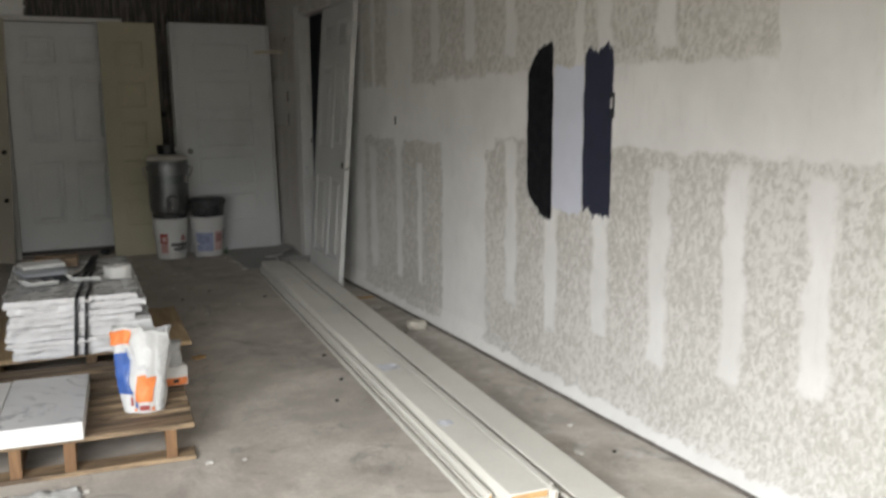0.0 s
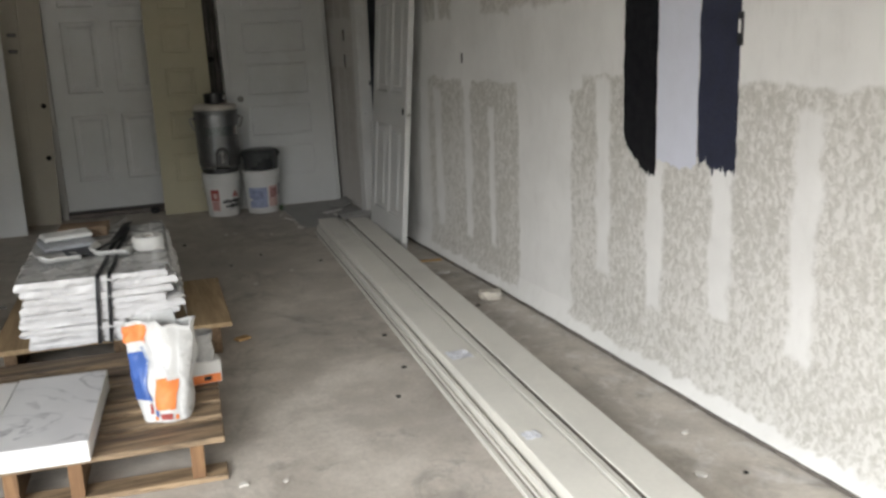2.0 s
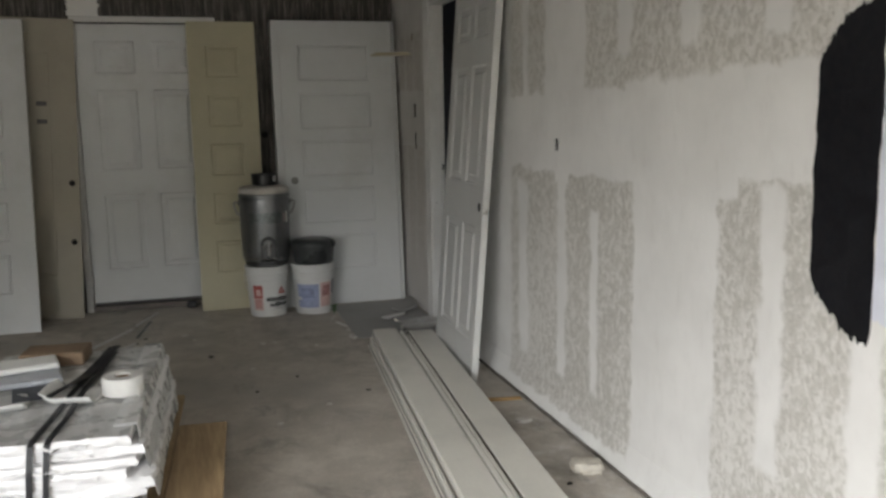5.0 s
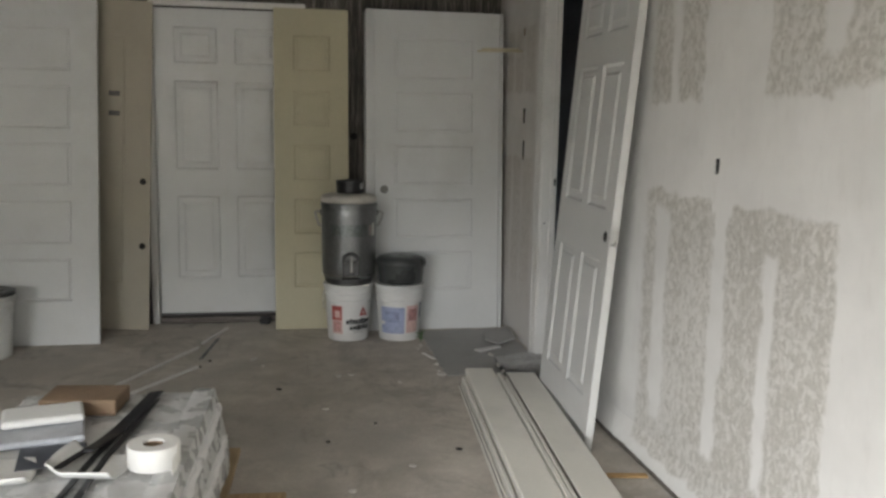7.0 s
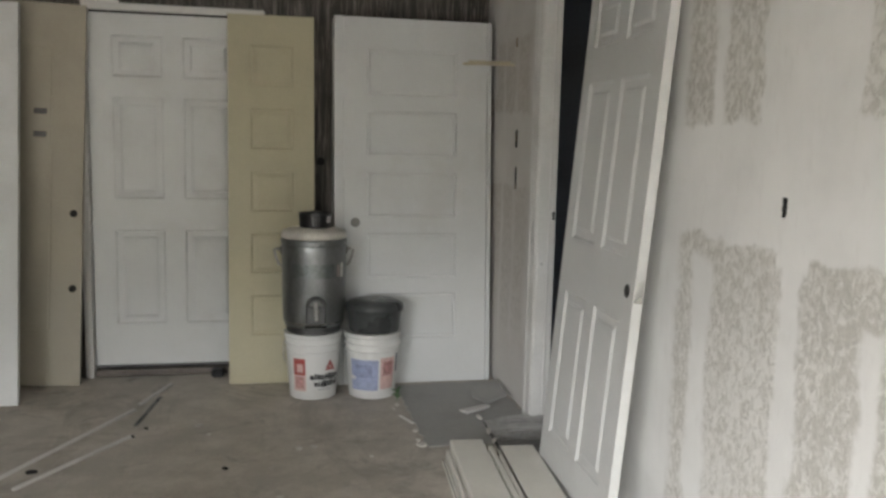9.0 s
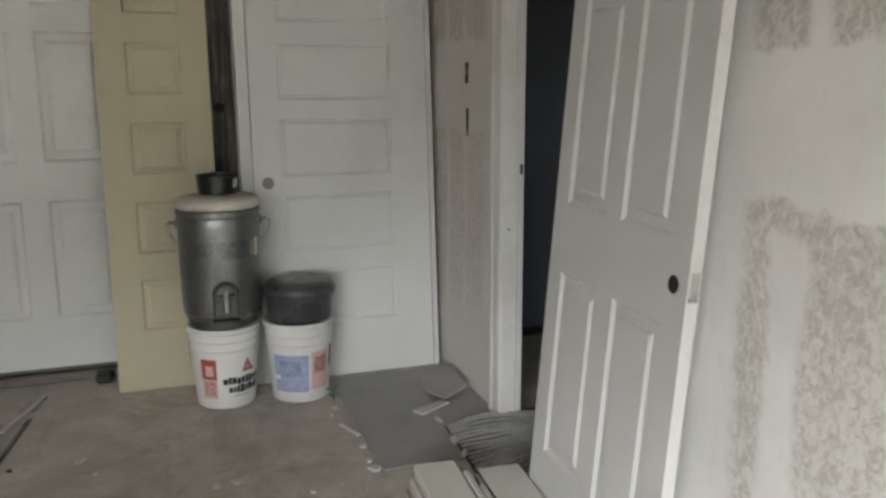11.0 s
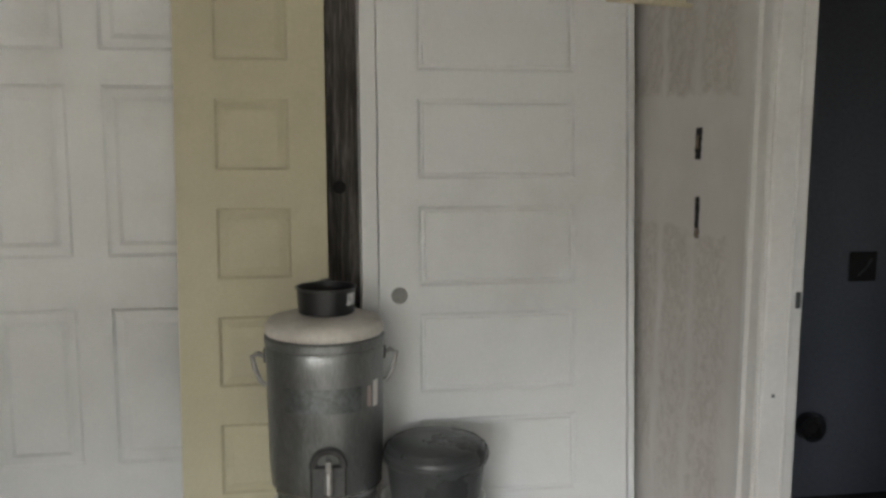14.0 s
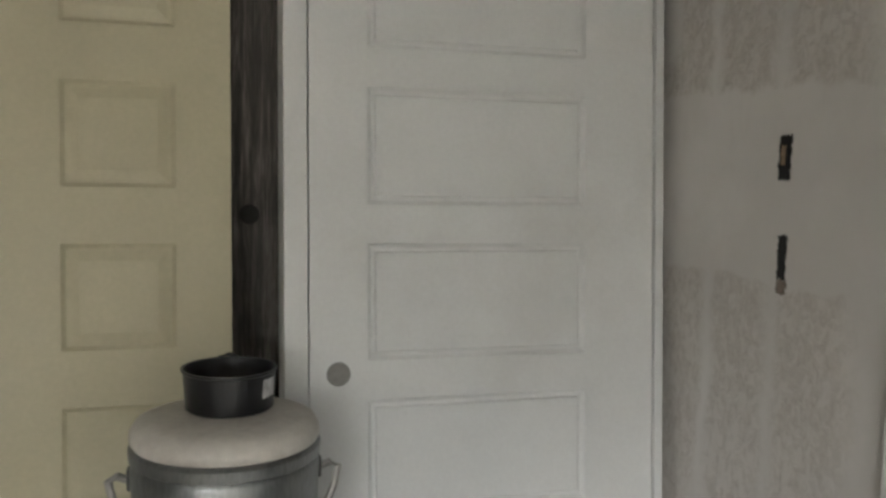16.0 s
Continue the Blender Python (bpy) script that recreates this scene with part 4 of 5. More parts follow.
bm = bmesh.new()
N, M2 = 96, 30
grid = [[bm.verts.new(bag_point(i / N, j / M2)) for i in range(N)] for j in range(M2 + 1)]
for j in range(M2):
    for i in range(N):
        bm.faces.new((grid[j][i], grid[j][(i + 1) % N], grid[j + 1][(i + 1) % N], grid[j + 1][i]))
bm.faces.new(grid[0][::-1])
bmesh.ops.recalc_face_normals(bm, faces=bm.faces)
skin = part("paper_skin", bm, plain("bag_white", (0.62, 0.62, 0.61), 0.45, var=0.06, scale=14, relief=0.2), bag, "", True)
skin.modifiers.new("thickness", "SOLIDIFY").thickness = 0.002


def bag_patch(name, u0, u1, s0, s1, material, label, lift=0.006, nu=30, ns=30, fade=0.0):
    b = bmesh.new()
    g = []
    for j in range(ns + 1):
        row = []
        for i in range(nu + 1):
            s = s0 + (s1 - s0) * j / ns
            u = u0 + (u1 - u0) * i / nu + fade * (j / ns - 0.5)
            p = bag_point(u % 1.0, s)
            out = Vector((p.x, p.y * 1.8, 0)).normalized()
            row.append(b.verts.new(p + out * lift))
        g.append(row)
    for j in range(ns):
        for i in range(nu):
            b.faces.new((g[j][i], g[j][i + 1], g[j + 1][i + 1], g[j + 1][i]))
    part(name, b, material, bag, label, True)


bag_patch("blue_print", 0.54, 0.705, 0.22, 0.70, BLUE, "blue printed field", fade=-0.025)
bag_patch("orange_print", 0.535, 0.725, 0.80, 0.96, ORANGE, "orange printed band")
bag_patch("orange_print", 0.735, 0.80, 0.13, 0.44, ORANGE, "orange printed flower", fade=0.02)
bag_patch("red_print", 0.685, 0.705, 0.08, 0.18, RED_INK, "red printed mark")
bag_patch("red_print", 0.745, 0.775, 0.03, 0.09, RED_INK, "red printed mark")
bag_patch("grey_print", 0.69, 0.705, 0.2, 0.75, plain("bag_grey_text", (0.35, 0.4, 0.5), 0.5, var=0.4, scale=60), "grey column of small print")
bag_patch("blue_speck", 0.72, 0.737, 0.06, 0.13, BLUE, "small blue print")
bag_patch("orange_speck", 0.712, 0.73, 0.02, 0.055, ORANGE, "small orange print")
bag_patch("orange_speck", 0.785, 0.80, 0.02, 0.07, ORANGE, "small orange print")
bag_patch("grey_print", 0.748, 0.775, 0.5, 0.56, plain("bag_fold_grey", (0.5, 0.5, 0.5), 0.5), "small grey mark at the crease")
# grey laid over the right side to paint the shade there
bag_patch("clear_side", 0.83, 0.97, 0.05, 0.95, CLEAR, "crumpled side greyed for shade")

# crumpled clear film on the floor before the pallet
bm = bmesh.new()
bmesh.ops.create_grid(bm, x_segments=26, y_segments=16, size=0.5)
for v in bm.verts:
    x, y = v.co.x * 0.34, v.co.y * 0.17
    edge = 1 + 0.25 * noise.noise((math.atan2(v.co.y, v.co.x) * 2, 3, 1))
    v.co = Vector((x * edge, y * edge, 0.004 + 0.022 * abs(noise.noise((x * 17, y * 23, 4))) + 0.01 * abs(noise.noise((x * 50, y * 50, 9)))))
floor_film = part("plastic_film", bm, CLEAR, None, "", True, pose(-0.03, 3.27, 0.001, 0, 0, -6))
floor_film.modifiers.new("thickness", "SOLIDIFY").thickness = 0.0015
tagged(floor_film, "crumpled clear plastic film on the concrete beside the pallet", "plastic film")

# small printed box behind the bag
sb = thing("small_box", "small white and orange printed box on the pallet", "box", pose(0.513, 3.885, 0.1495, 0, 0, 2) @ Matrix.Diagonal((1.25, 1.2, 1.2, 1)))
part("carton", box(0, 0.085, 0, 0.06, 0, 0.07, 0.003), PAPER, sb)
part("orange_print", box(0.003, 0.082, -0.0013, -0.0003, 0.003, 0.03), ORANGE, sb, "orange printed band")
part("black_mark", box(0.035, 0.055, -0.002, -0.0014, 0.012, 0.024), BLACK_INK, sb)
part("clear_bag", lathe([(0.03, 0.0), (0.034, 0.02), (0.028, 0.05), (0.034, 0.085)], 14), CLEAR, sb, "clear plastic bag top", True, Matrix.Translation((0.04, 0.03, 0.071)))


# ---- buckets ----
def arc(r0, r1, z0, z1, a0, a1, lift, n=10):
    """A patch on a cone: radius r0 at height 0 and r1 at height 1 m."""
    rad = lambda z: r0 + (r1 - r0) * z + lift
    return lathe([(rad(z0), z0), (rad(z1), z1)], n, None, radians(a0), radians(a1))


def bucket(label, m, h=0.345, rb=0.122, rt=0.146, open_top=False):
    root = thing("plastic_bucket", label, "bucket", m, "paint buckets")
    k = (rt - rb) / h
    prof = [(0, 0.004), (rb - 0.006, 0.0), (rb, 0.004), (rb + k * 0.24, 0.245), (rb + k * 0.245 + 0.005, 0.247), (rb + k * 0.25 + 0.005, 0.253), (rb + k * 0.26, 0.256),
            (rb + k * 0.285, 0.283), (rb + k * 0.285 + 0.006, 0.285), (rb + k * 0.29 + 0.006, 0.292), (rb + k * 0.295, 0.295), (rb + k * 0.32, 0.318), (rb + k * 0.32 + 0.006, 0.32),
            (rb + k * 0.33 + 0.006, 0.327), (rb + k * 0.335, 0.33), (rt, h - 0.012), (rt + 0.005, h - 0.01), (rt + 0.005, h), (rt - 0.003, h)]
    if open_top:
        prof += [(rt - 0.006, h - 0.02), (rb - 0.003, 0.02), (0, 0.018)]
    part("bucket_body", lathe(prof, 40), BUCKET_WHITE, root, "", True)
    if not open_top:
        part("lid", lathe([(rt + 0.006, h - 0.008), (rt + 0.008, h + 0.002), (rt + 0.004, h + 0.006), (rt - 0.012, h + 0.006), (rt - 0.02, h + 0.001), (0, h + 0.001)], 40), BUCKET_WHITE, root, "", True)
    return root, (rb, rb + k * 1.0)


B1 = (1.208, 7.965)
root, cone = bucket("white paint bucket with red and black labels, under the steel cooler", Matrix.Translation((*B1, 0.001)))
part("label", arc(*cone, 0.05, 0.225, 219, 250, 0.001), PINK_INK, root, "pale pink label strip", True)
part("label_picture", arc(*cone, 0.135, 0.222, 220, 249, 0.0018), RED_INK, root, "red printed square", True)
part("label_figure", arc(*cone, 0.15, 0.195, 229, 244, 0.0024), PINK_INK, root, "pale figure in the print", True)
part("label_bars", arc(*cone, 0.065, 0.125, 224, 245, 0.0018), plain("rose_print", (0.5, 0.28, 0.26), 0.6, var=0.35, scale=70), root, "fine rose print", True)
TA = radians(306)
TR = cone[0] + (cone[1] - cone[0]) * 0.19 + 0.002
for size, lift, ink in ((0.036, 0.0, RED_INK), (0.013, 0.0012, PINK_INK)):
    part("triangle_mark", lathe([(size, 0), (size, 0.001), (0, 0.001)], 3), ink, root, "triangle mark", False,
         pose((TR + lift) * math.cos(TA), (TR + lift) * math.sin(TA), 0.18, 90, 0, 36) @ Matrix.Rotation(radians(90), 4, "Z"))
rnd = random.Random(2)
for z0, a, stop in ((0.112, 260, 336), (0.074, 270, 334)):
    while a < stop:
        wdt = rnd.uniform(5.0, 8.5)
        part("brand_block", arc(*cone, z0 + rnd.choice((0, 0, -0.004)), z0 + rnd.choice((0.024, 0.028, 0.032)), a, min(stop, a + wdt), 0.0015, 3), BLACK_INK, root, "", True)
        a += wdt + 1.3
part("text_bar", arc(*cone, 0.055, 0.061, 278, 312, 0.0015), plain("grey_ink", (0.4, 0.4, 0.4), 0.6), root, "", True)
ear = [(-0.146 - 0.004, 0, 0.30), (-0.156, -0.03, 0.25), (-0.152, -0.06, 0.21), (-0.135, -0.08, 0.19)]
part("handle", tube(ear, 0.003), CHROME, root, "wire handle", True)

B2 = (1.522, 7.935)
root, cone = bucket("white bucket with faded blue and pink labels", Matrix.Translation((*B2, 0.001)))
part("label", arc(*cone, 0.05, 0.215, 209, 277, 0.001, 16), BLUE_INK, root, "faded pale blue label", True)
part("label", arc(*cone, 0.055, 0.225, 282, 319, 0.001), PINK_INK, root, "faded pink label", True)
part("label_picture", arc(*cone, 0.13, 0.205, 288, 315, 0.0018), plain("faded_rose", (0.42, 0.22, 0.21), 0.6, var=0.5, scale=38), root, "faded red print", True)
part("label_figure", arc(*cone, 0.12, 0.19, 222, 262, 0.0018), plain("faded_slate", (0.27, 0.31, 0.46), 0.6, var=0.3, scale=22), root, "blurred blue print", True)
part("label_stripe", arc(*cone, 0.105, 0.125, 206, 222, 0.0024), PAPER, root, "", True)
part("label", arc(*cone, 0.14, 0.235, 326, 336, 0.001), plain("navy_print", (0.1, 0.11, 0.16), 0.6), root, "dark blue label edge", True)
B2T = 0.353
tub = thing("storage_tub", "dark grey plastic tub with a dusty lid on a white bucket", "tub", Matrix.Translation((B2[0] + 0.008, B2[1], B2T)))
part("tub_body", lathe([(0, 0.0), (0.128, 0.0), (0.134, 0.004), (0.146, 0.112), (0.146, 0.116)], 40), GREY_TUB, tub, "", True)
part("lid", lathe([(0.146, 0.108), (0.152, 0.108), (0.155, 0.113), (0.155, 0.132), (0.152, 0.145), (0.150, 0.1465), (0.148, 0.144), (0.143, 0.150), (0.137, 0.158), (0.134, 0.156), (0.12, 0.164), (0.07, 0.168), (0, 0.169)], 40), GREY_TUB, tub, "domed dusty lid", True)
part("lid_ring", lathe([(0.15, 0.122), (0.1575, 0.123), (0.1575, 0.129), (0.15, 0.130)], 40), GREY_TUB, tub, "", True)

# steel cooler
C0 = 0.353
cool = thing("drink_cooler", "worn steel drink cooler with cream lid on a bucket", "cooler", Matrix.Translation((B1[0] + 0.003, B1[1], C0)))
part("base_ring", lathe([(0, 0), (0.136, 0.0), (0.142, 0.004), (0.145, 0.032), (0.14, 0.036)], 40), DARK_STEEL, cool, "dark base ring", True)
part("steel_body", lathe([(0.14, 0.034), (0.150, 0.036), (0.160, 0.06), (0.164, 0.12), (0.168, 0.425), (0.169, 0.455), (0.165, 0.468), (0.162, 0.470)], 56), STEEL, cool, "", True)
part("steel_rim", lathe([(0.162, 0.463), (0.171, 0.469), (0.172, 0.488), (0.166, 0.494), (0.155, 0.494)], 56), STEEL, cool, "rolled steel rim", True)
part("lid", lathe([(0.155, 0.492), (0.166, 0.496), (0.17, 0.503), (0.169, 0.518), (0.160, 0.532), (0.137, 0.540), (0.09, 0.543), (0, 0.543)], 56), LID_CREAM, cool, "worn cream plastic lid", True)
for s in (-1, 1):
    h = tube([(s * 0.166, 0, 0.425), (s * 0.190, -0.004, 0.437), (s * 0.205, -0.008, 0.430), (s * 0.197, -0.012, 0.392), (s * 0.182, -0.014, 0.357), (s * 0.169, -0.014, 0.347)], 0.0075, 10)
    part("handle", h, TAP, cool, "bent metal handle", True)
    part("handle_mount", box(s * 0.166 - 0.008, s * 0.166 + 0.008, -0.014, 0.014, 0.41, 0.45, 0.003), DARK_STEEL, cool)
hood = bmesh.new()
rows = []
for k in range(13):
    a = radians(180 - 15 * k)
    rows.append([hood.verts.new((r * math.cos(a), d, 0.155 + r * 1.05 * math.sin(a))) for r, d in ((0.052, -0.152), (0.053, -0.176), (0.047, -0.183), (0.036, -0.181), (0.030, -0.158))])
for a, b in zip(rows, rows[1:]):
    for k in range(4):
        hood.faces.new((a[k], b[k], b[k + 1], a[k + 1]))
bmesh.ops.recalc_face_normals(hood, faces=hood.faces)
part("tap_hood", hood, DARK_STEEL, cool, "dark arched tap hood", True)
part("tap_plate", box(-0.05, 0.05, -0.172, -0.150, 0.062, 0.156, 0.006), DARK_STEEL, cool, "dull tap back plate")
part("tap", tube([(0, -0.165, 0.145), (0, -0.190, 0.146), (0, -0.199, 0.132), (0, -0.200, 0.09)], 0.012, 12), TAP, cool, "dull metal tap", True)
part("tap_lever", box(-0.009, 0.009, -0.205, -0.188, 0.15, 0.182, 0.003), TAP, cool)
part("drip_slot", box(-0.055, 0.055, -0.158, -0.148, 0.040, 0.052, 0.002), DARK, cool, "dark drip slot")
part("bright_seam", lathe([(0.1585, 0.054), (0.1605, 0.056), (0.1608, 0.060), (0.159, 0.062)], 56), CHROME, cool, "worn bright seam", True)
part("sticker", lathe([(0.1695, 0.30), (0.1705, 0.375)], 6, None, radians(319), radians(327)), PAPER, cool, "torn white sticker", True)
part("sticker", lathe([(0.1695, 0.305), (0.1705, 0.365)], 5, None, radians(311), radians(316)), plain("pink_scrap", (0.5, 0.4, 0.38), 0.6), cool, "torn pinkish sticker", True)
part("faded_print", lathe([(0.1683, 0.30), (0.1697, 0.37)], 16, None, radians(228), radians(304)), plain("faded_blue_print", (0.2, 0.212, 0.215), 0.42, 0.85, var=0.35, scale=25), cool, "faded blue printed band", True)

cup = thing("black_pot", "black round pot with a torn silver sticker on the cooler lid", "pot", Matrix.Translation((B1[0] + 0.010, B1[1] + 0.03, C0 + 0.5445)) @ Matrix.Diagonal((0.9, 0.9, 0.93, 1)))
part("pot_body", lathe([(0, 0.002), (0.086, 0.0), (0.09, 0.004), (0.094, 0.075), (0.098, 0.078), (0.098, 0.082), (0.092, 0.082), (0.088, 0.01), (0, 0.008)], 40), BLACK_PLASTIC, cup, "", True)
part("sticker", lathe([(0.0925, 0.03), (0.0955, 0.068)], 6, None, radians(312), radians(338)), plain("silver_scrap", (0.5, 0.5, 0.5), 0.5, var=0.5, scale=45), cup, "torn silver sticker", True)
part("pour_lip", tube([(-0.02, 0.088, 0.083), (0.0, 0.092, 0.088), (0.02, 0.088, 0.083)], 0.004), BLACK_PLASTIC, cup, "", True)

root, cone = bucket("open white paint bucket with a dark printed label", Matrix.Translation((-0.41, 5.03, 0.001)), 0.375, 0.134, 0.153, True)
part("label", arc(*cone, 0.07, 0.24, 255, 300, 0.001, 12), plain("label_grey_print", (0.45, 0.44, 0.42), 0.5, var=0.25, scale=25), root, "grey printed label", True)
for z0, a0, a1 in ((0.20, 276, 330), (0.155, 285, 325), (0.10, 285, 318)):
    part("label_bar", arc(*cone, z0, z0 + 0.035, a0, a1, 0.002, 12), BLACK_INK, root, "black printed bar", True)
part("handle", tube([(0.15, 0, 0.28), (0.19, -0.01, 0.25), (0.235, -0.02, 0.235), (0.25, -0.02, 0.235)], 0.004), BLACK_PLASTIC, root, "dark handle grip", True)
root, cone = bucket("white paint bucket with dark lid beside the leaning door", Matrix.Translation((-0.803, 7.74, 0.001)))
for z0, a0, a1 in ((0.17, 250, 300), (0.12, 240, 275), (0.07, 262, 310)):
    part("label_bar", arc(*cone, z0, z0 + 0.032, a0, a1, 0.0015, 12), BLACK_INK, root, "black printed bar", True)
part("lid_rim", lathe([(0.151, 0.35), (0.157, 0.353), (0.157, 0.372), (0.14, 0.374), (0.0, 0.370)], 40), GREY_TUB, root, "dark grey lid", True)
tagged(part("plastic_sheet", box(0, 0.19, 0, 0.14, 0, 0.23, 0.012), plain("pale_blue_plastic", (0.6, 0.64, 0.72), 0.35), None, "", False, pose(-0.74, 4.5, 0.001, 0, 0, 8)), "pale blue plastic-wrapped block beside the bucket", "package")

# ---- clutter on the floor ----
def strip(a, b, w, t, material, label, name="trim_strip"):
    d = Vector((b[0] - a[0], b[1] - a[1], 0))
    ob = part(name, box(0, d.length, -w / 2, w / 2, 0, t, t * 0.25), material, None, "", False, basis((a[0], a[1], 0.001), d, (0, 0, 1)))
    return tagged(ob, label, "strip", "strips on the floor")


strip((-0.119, 6.887), (0.32, 7.79), 0.018, 0.012, TRIM, "thin white trim strip lying on the concrete")
strip((0.335, 7.88), (0.46, 8.24), 0.018, 0.012, TRIM, "short white trim strip lying on the concrete")
strip((0.0, 6.84), (0.354, 7.392), 0.018, 0.012, TRIM, "thin white trim strip lying on the concrete")
strip((0.355, 7.55), (0.42, 8.0), 0.018, 0.006, GREY_TUB, "dark rubber strip lying on the concrete")
strip((2.03, 5.70), (2.19, 5.675), 0.035, 0.008, PINE, "short raw wood sliver by the wall", "wood_sliver")

sheet = ragged(0, 0.57, 0, 1.0, 0.012, 0.012, 0.003, 77, 22)
tagged(part("paper_sheet", sheet, GREY_SHEET, None, "", False, Matrix(((0, 1, 0, 1.665), (0, 0, 1, 7.07), (-1, 0, 0, 0.001), (0, 0, 0, 1)))), "grey underlay sheet lying in the corner", "sheet")
for pts, zz, lab in (([(2.03, 7.72), (2.08, 7.60), (2.20, 7.66), (2.22, 7.93), (2.06, 7.88)], 0.02, "torn grey board piece lying on the underlay"),
                     ([(1.92, 7.55), (1.95, 7.50), (2.09, 7.58), (2.07, 7.62)], 0.005, "torn white board scrap lying on the underlay")):
    bm = bmesh.new()
    f = bm.faces.new([bm.verts.new((x, y, zz + 0.16 * max(0.0, x - 2.06))) for x, y in pts])
    e = bmesh.ops.extrude_face_region(bm, geom=[f])
    bmesh.ops.translate(bm, verts=[g for g in e["geom"] if isinstance(g, bmesh.types.BMVert)], vec=(0, 0, 0.008))
    bmesh.ops.recalc_face_normals(bm, faces=bm.faces)
    tagged(part("board_scrap", bm, GREY_SHEET if zz > 0.01 else TRIM), lab, "scrap")

# ribbed mat in the doorway
mat_root = thing("ribbed_mat", "grey ribbed rubber mat with wavy black grooves in the doorway", "mat", pose(2.0, 7.44, 0.0065, 0, 0, -4))
base = bmesh.new()
f = base.faces.new([base.verts.new((x, y, 0)) for x, y in ((0, -0.62), (0.74, -0.62), (0.74, -0.004), (0.24, -0.004), (0.13, -0.05), (0.0, -0.085))])
e = bmesh.ops.extrude_face_region(base, geom=[f])
bmesh.ops.translate(base, verts=[g for g in e["geom"] if isinstance(g, bmesh.types.BMVert)], vec=(0, 0, 0.005))
bmesh.ops.recalc_face_normals(base, faces=base.faces)
part("mat_base", base, BLACK_PLASTIC, mat_root)
RIB = plain("rib_grey", (0.36, 0.35, 0.33), 0.65, var=0.25, scale=12)
for k in range(21):
    pts = []
    for s in range(41):
        u = s / 40
        sweep = 0.085 * math.sin(math.pi * 0.62 * min(1.0, u * 1.9)) + 0.02 * math.sin(9 * u + k * 0.35) + 0.008 * noise.noise((u * 5, k * 0.5, 2))
        y = -0.10 - 0.029 * k + sweep
        if -0.608 < y < -0.014:
            pts.append((0.008 + 0.72 * u + 0.01 * noise.noise((k * 0.9, 1, 1)), y, 0.006 + 0.003 * noise.noise((u * 4, k * 0.5, 7))))
    if len(pts) > 4:
        part("rib", tube(pts, 0.0088, 6), RIB, mat_root, "", True)

# weed sprig by the bucket
weed = thing("weed_sprig", "small green weed growing by the bucket", "plant", Matrix.Translation((1.635, 7.78, 0.001)))
part("stem", tube([(0, 0, 0), (0.005, -0.01, 0.03), (0.0, -0.005, 0.06)], 0.002, 6), LEAF, weed)
rnd = random.Random(8)
for k in range(9):
    a, ln = rnd.uniform(0, 6.28), rnd.uniform(0.025, 0.045)
    bm = bmesh.new()
    pts = [(0, 0, 0), (ln * 0.4, ln * 0.28, 0.006), (ln, 0, 0.0), (ln * 0.4, -ln * 0.28, 0.006)]
    vs = [bm.verts.new(p) for p in pts]
    bm.faces.new((vs[0], vs[3], vs[2]))
    bm.faces.new((vs[0], vs[2], vs[1]))
    part("leaf", bm, LEAF, weed, "", False, Matrix.Translation((0, -0.005, 0.015 + 0.006 * k)) @ Matrix.Rotation(a, 4, "Z") @ Matrix.Rotation(rnd.uniform(-0.6, 0.5), 4, "Y"))
strip((1.61, 7.53), (1.655, 7.40), 0.016, 0.006, PAPER, "short torn paper strip by the underlay", "paper_strip")


def chip(x, y, size, material, label, seed, category="debris"):
    r = random.Random(seed)
    bm = bmesh.new()
    n = 7
    f = bm.faces.new([bm.verts.new((size * r.uniform(0.5, 1.0) * math.cos(2 * math.pi * k / n), size * r.uniform(0.3, 0.8) * math.sin(2 * math.pi * k / n), 0)) for k in range(n)])
    e = bmesh.ops.extrude_face_region(bm, geom=[f])
    bmesh.ops.translate(bm, verts=[g for g in e["geom"] if isinstance(g, bmesh.types.BMVert)], vec=(0, 0, size * 0.25))
    bmesh.ops.recalc_face_normals(bm, faces=bm.faces)
    tagged(part("debris_chip", bm, material, None, "", False, pose(x, y, 0.001, 0, 0, r.uniform(0, 180))), label, category, "debris on the floor")


PALE_CHIP = plain("pale_chip", (0.6, 0.58, 0.54), 0.8)
DK, PL = "small dark chip on the concrete floor", "small pale chip on the concrete floor"
for k, (x, y, s) in enumerate(((1.429, 4.498, 0.018), (1.376, 4.073, 0.016), (1.254, 3.792, 0.017), (2.002, 4.711, 0.016), (0.784, 6.945, 0.022), (0.407, 7.506, 0.018), (0.36, 7.40, 0.02),
                               (0.99, 6.2, 0.016), (1.52, 6.05, 0.016), (2.02, 2.75, 0.014), (1.21, 6.4, 0.014), (0.02, 7.02, 0.03))):
    chip(x, y, s, DARK, DK, 40 + k)
for k, (x, y, s) in enumerate(((0.644, 7.513, 0.03), (1.098, 7.141, 0.026), (1.162, 7.154, 0.022), (0.70, 7.38, 0.02), (2.085, 5.377, 0.045), (0.72, 3.33, 0.014), (1.89, 2.8, 0.03), (1.05, 5.7, 0.02),
                               (1.0, 6.62, 0.018), (1.3, 5.9, 0.02), (0.15, 3.30, 0.022), (2.03, 3.06, 0.022), (0.594, 3.36, 0.022), (1.4, 7.0, 0.018), (1.645, 7.30, 0.026), (1.64, 7.10, 0.034), (1.635, 7.17, 0.02), (1.625, 7.71, 0.022), (1.60, 7.64, 0.014))):
    chip(x, y, s, PALE_CHIP, PL, 70 + k)
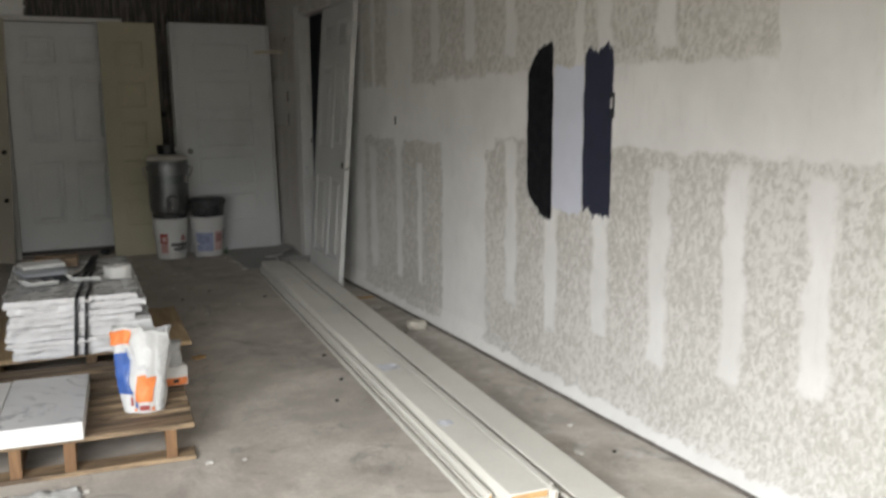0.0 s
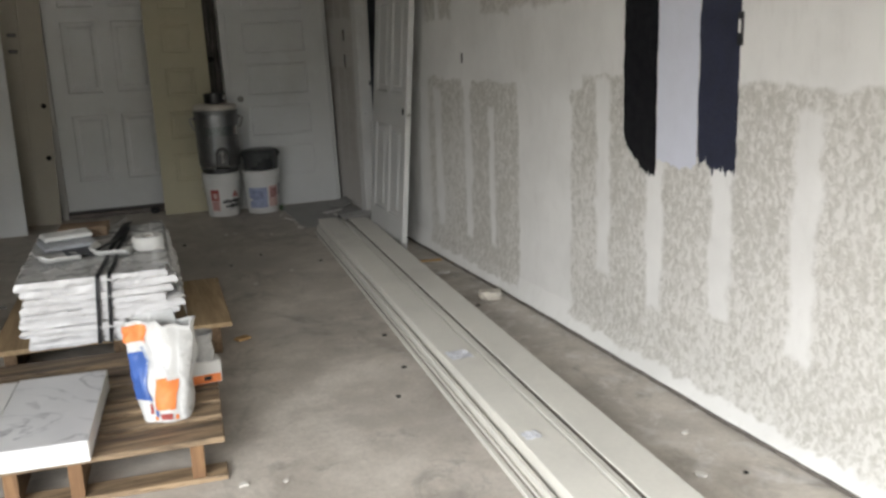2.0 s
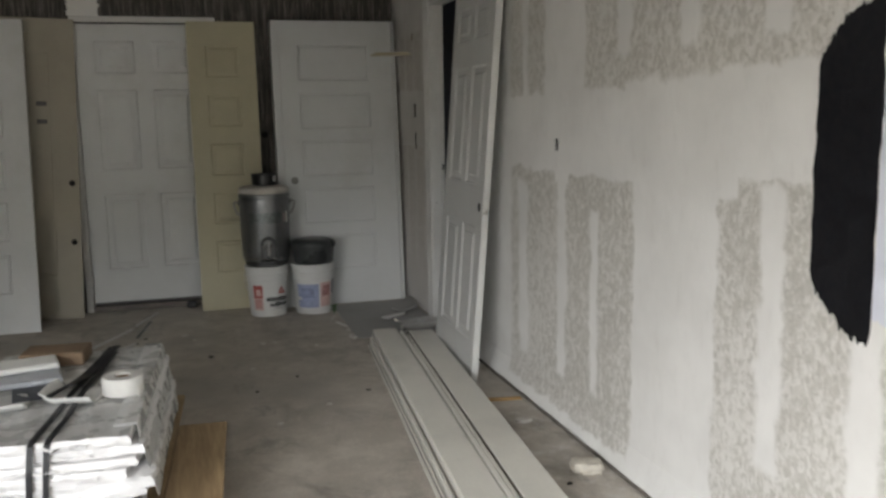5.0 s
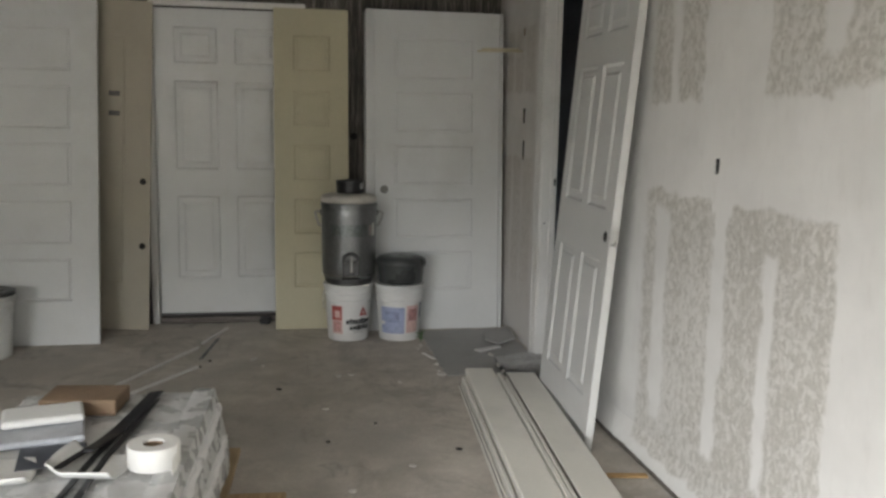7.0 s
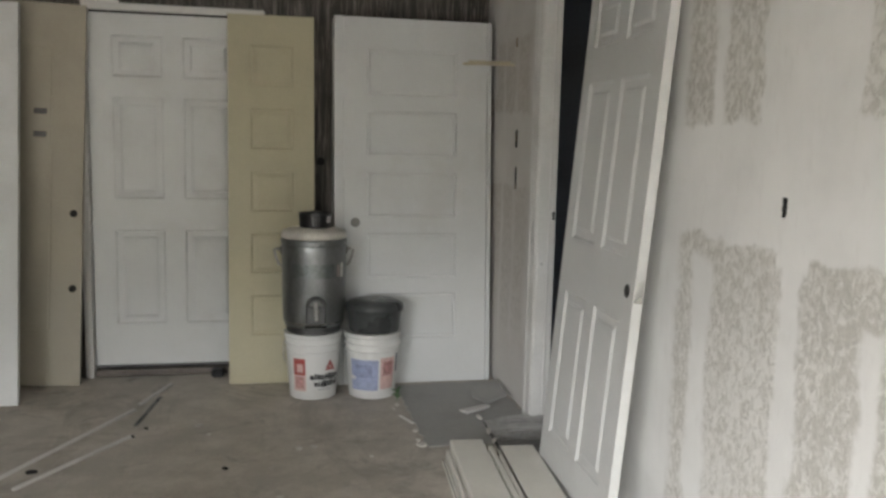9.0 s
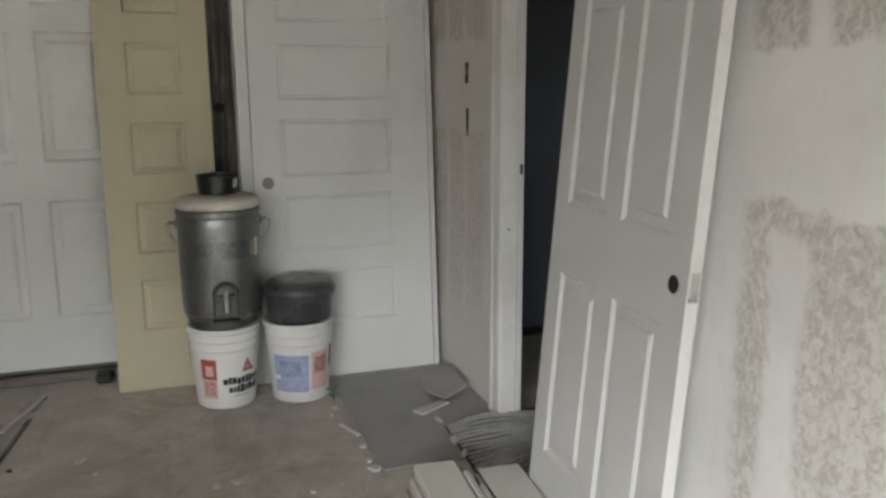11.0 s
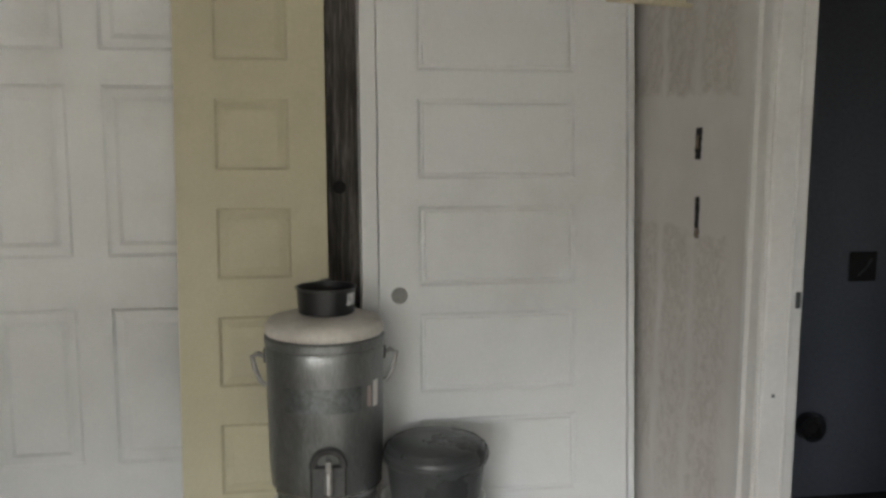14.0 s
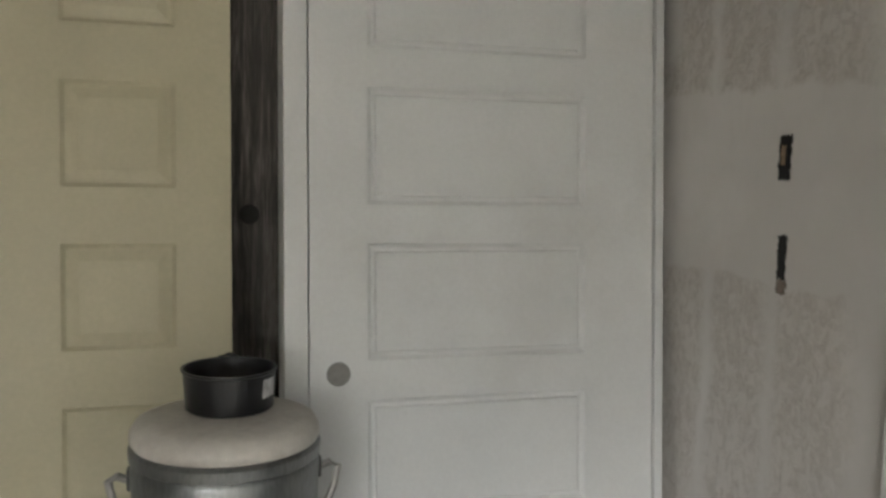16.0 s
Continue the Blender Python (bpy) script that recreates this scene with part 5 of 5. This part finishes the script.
for k, (x, y, ln) in enumerate(((1.992, 7.43, 0.05), (1.985, 7.22, 0.07), (1.982, 7.10, 0.06))):
    crumb = bmesh.new()
    bmesh.ops.create_icosphere(crumb, subdivisions=2, radius=0.012)
    for v in crumb.verts:
        q = 1 + 0.5 * noise.noise(v.co * 90 + Vector((k, 0, 0)))
        v.co = Vector((v.co.x * q, v.co.y * q * ln / 0.024, max(-0.006, v.co.z * q * 0.8)))
    tagged(part("mortar_crumb", crumb, PALE_CHIP, None, "", True, pose(x, y, 0.0105, 0, 0, 12 - 20 * k)), "pale mortar crumb at the edge of the ribbed mat", "debris", "mortar crumbs")
chunk = bmesh.new()
bmesh.ops.create_icosphere(chunk, subdivisions=4, radius=1.0)
for v in chunk.verts:
    q = v.co / max(abs(v.co.x), abs(v.co.y), abs(v.co.z)) * 0.55 + v.co * 0.45
    q *= 1 + 0.16 * noise.noise(q * 2.5) + 0.08 * noise.noise(q * 8)
    v.co = Vector((q.x * 0.062, q.y * 0.05, max(0.0, 0.019 + q.z * 0.022)))
tagged(part("plaster_chunk", chunk, plain("plaster", (0.55, 0.51, 0.44), 0.9, var=0.2, scale=30, relief=0.5), None, "", True, pose(2.115, 4.80, 0.001, 0, 0, -20)), "pale tan plaster chunk at the wall foot", "debris")
tagged(part("orange_scrap", box(0, 0.07, 0, 0.05, 0, 0.012, 0.004), PINE, None, "", False, pose(0.80, 4.72, 0.001, 0, 0, 25)), "orange-brown wood scrap beside the plywood pallet", "debris")

# ---- next room ----
part_out = thing("wall_outlet", "black outlet box on the dark slate wall", "outlet", Matrix.Translation((3.197, 8.395, 0.925)))
part("outlet_box", box(-0.055, 0.055, -0.004, 0.004, -0.055, 0.055, 0.003), DARK, part_out)
part("wire", tube([(-0.02, -0.008, -0.03), (0.01, -0.012, 0.0), (0.03, -0.008, 0.03)], 0.004), GREY_TUB, part_out)
pipe = thing("pipe_stub", "black round pipe stub on the dark slate wall", "pipe", pose(3.01, 8.398, 0.325, 90, 0, 0))
part("pipe_ring", lathe([(0.03, 0.0), (0.05, 0.0), (0.05, 0.05), (0.03, 0.05), (0.03, 0.0)], 24), BLACK_PLASTIC, pipe, "", True)
part("pipe_cap", lathe([(0, 0.03), (0.0295, 0.03), (0.0295, 0.01)], 24), DARK, pipe, "", True)
structure("next_room_baseboard", box(X_R + 0.087, 5.2, 8.385, 8.399, 0.001, 0.04), DARK, "black strip at the foot of the slate wall", "baseboard")
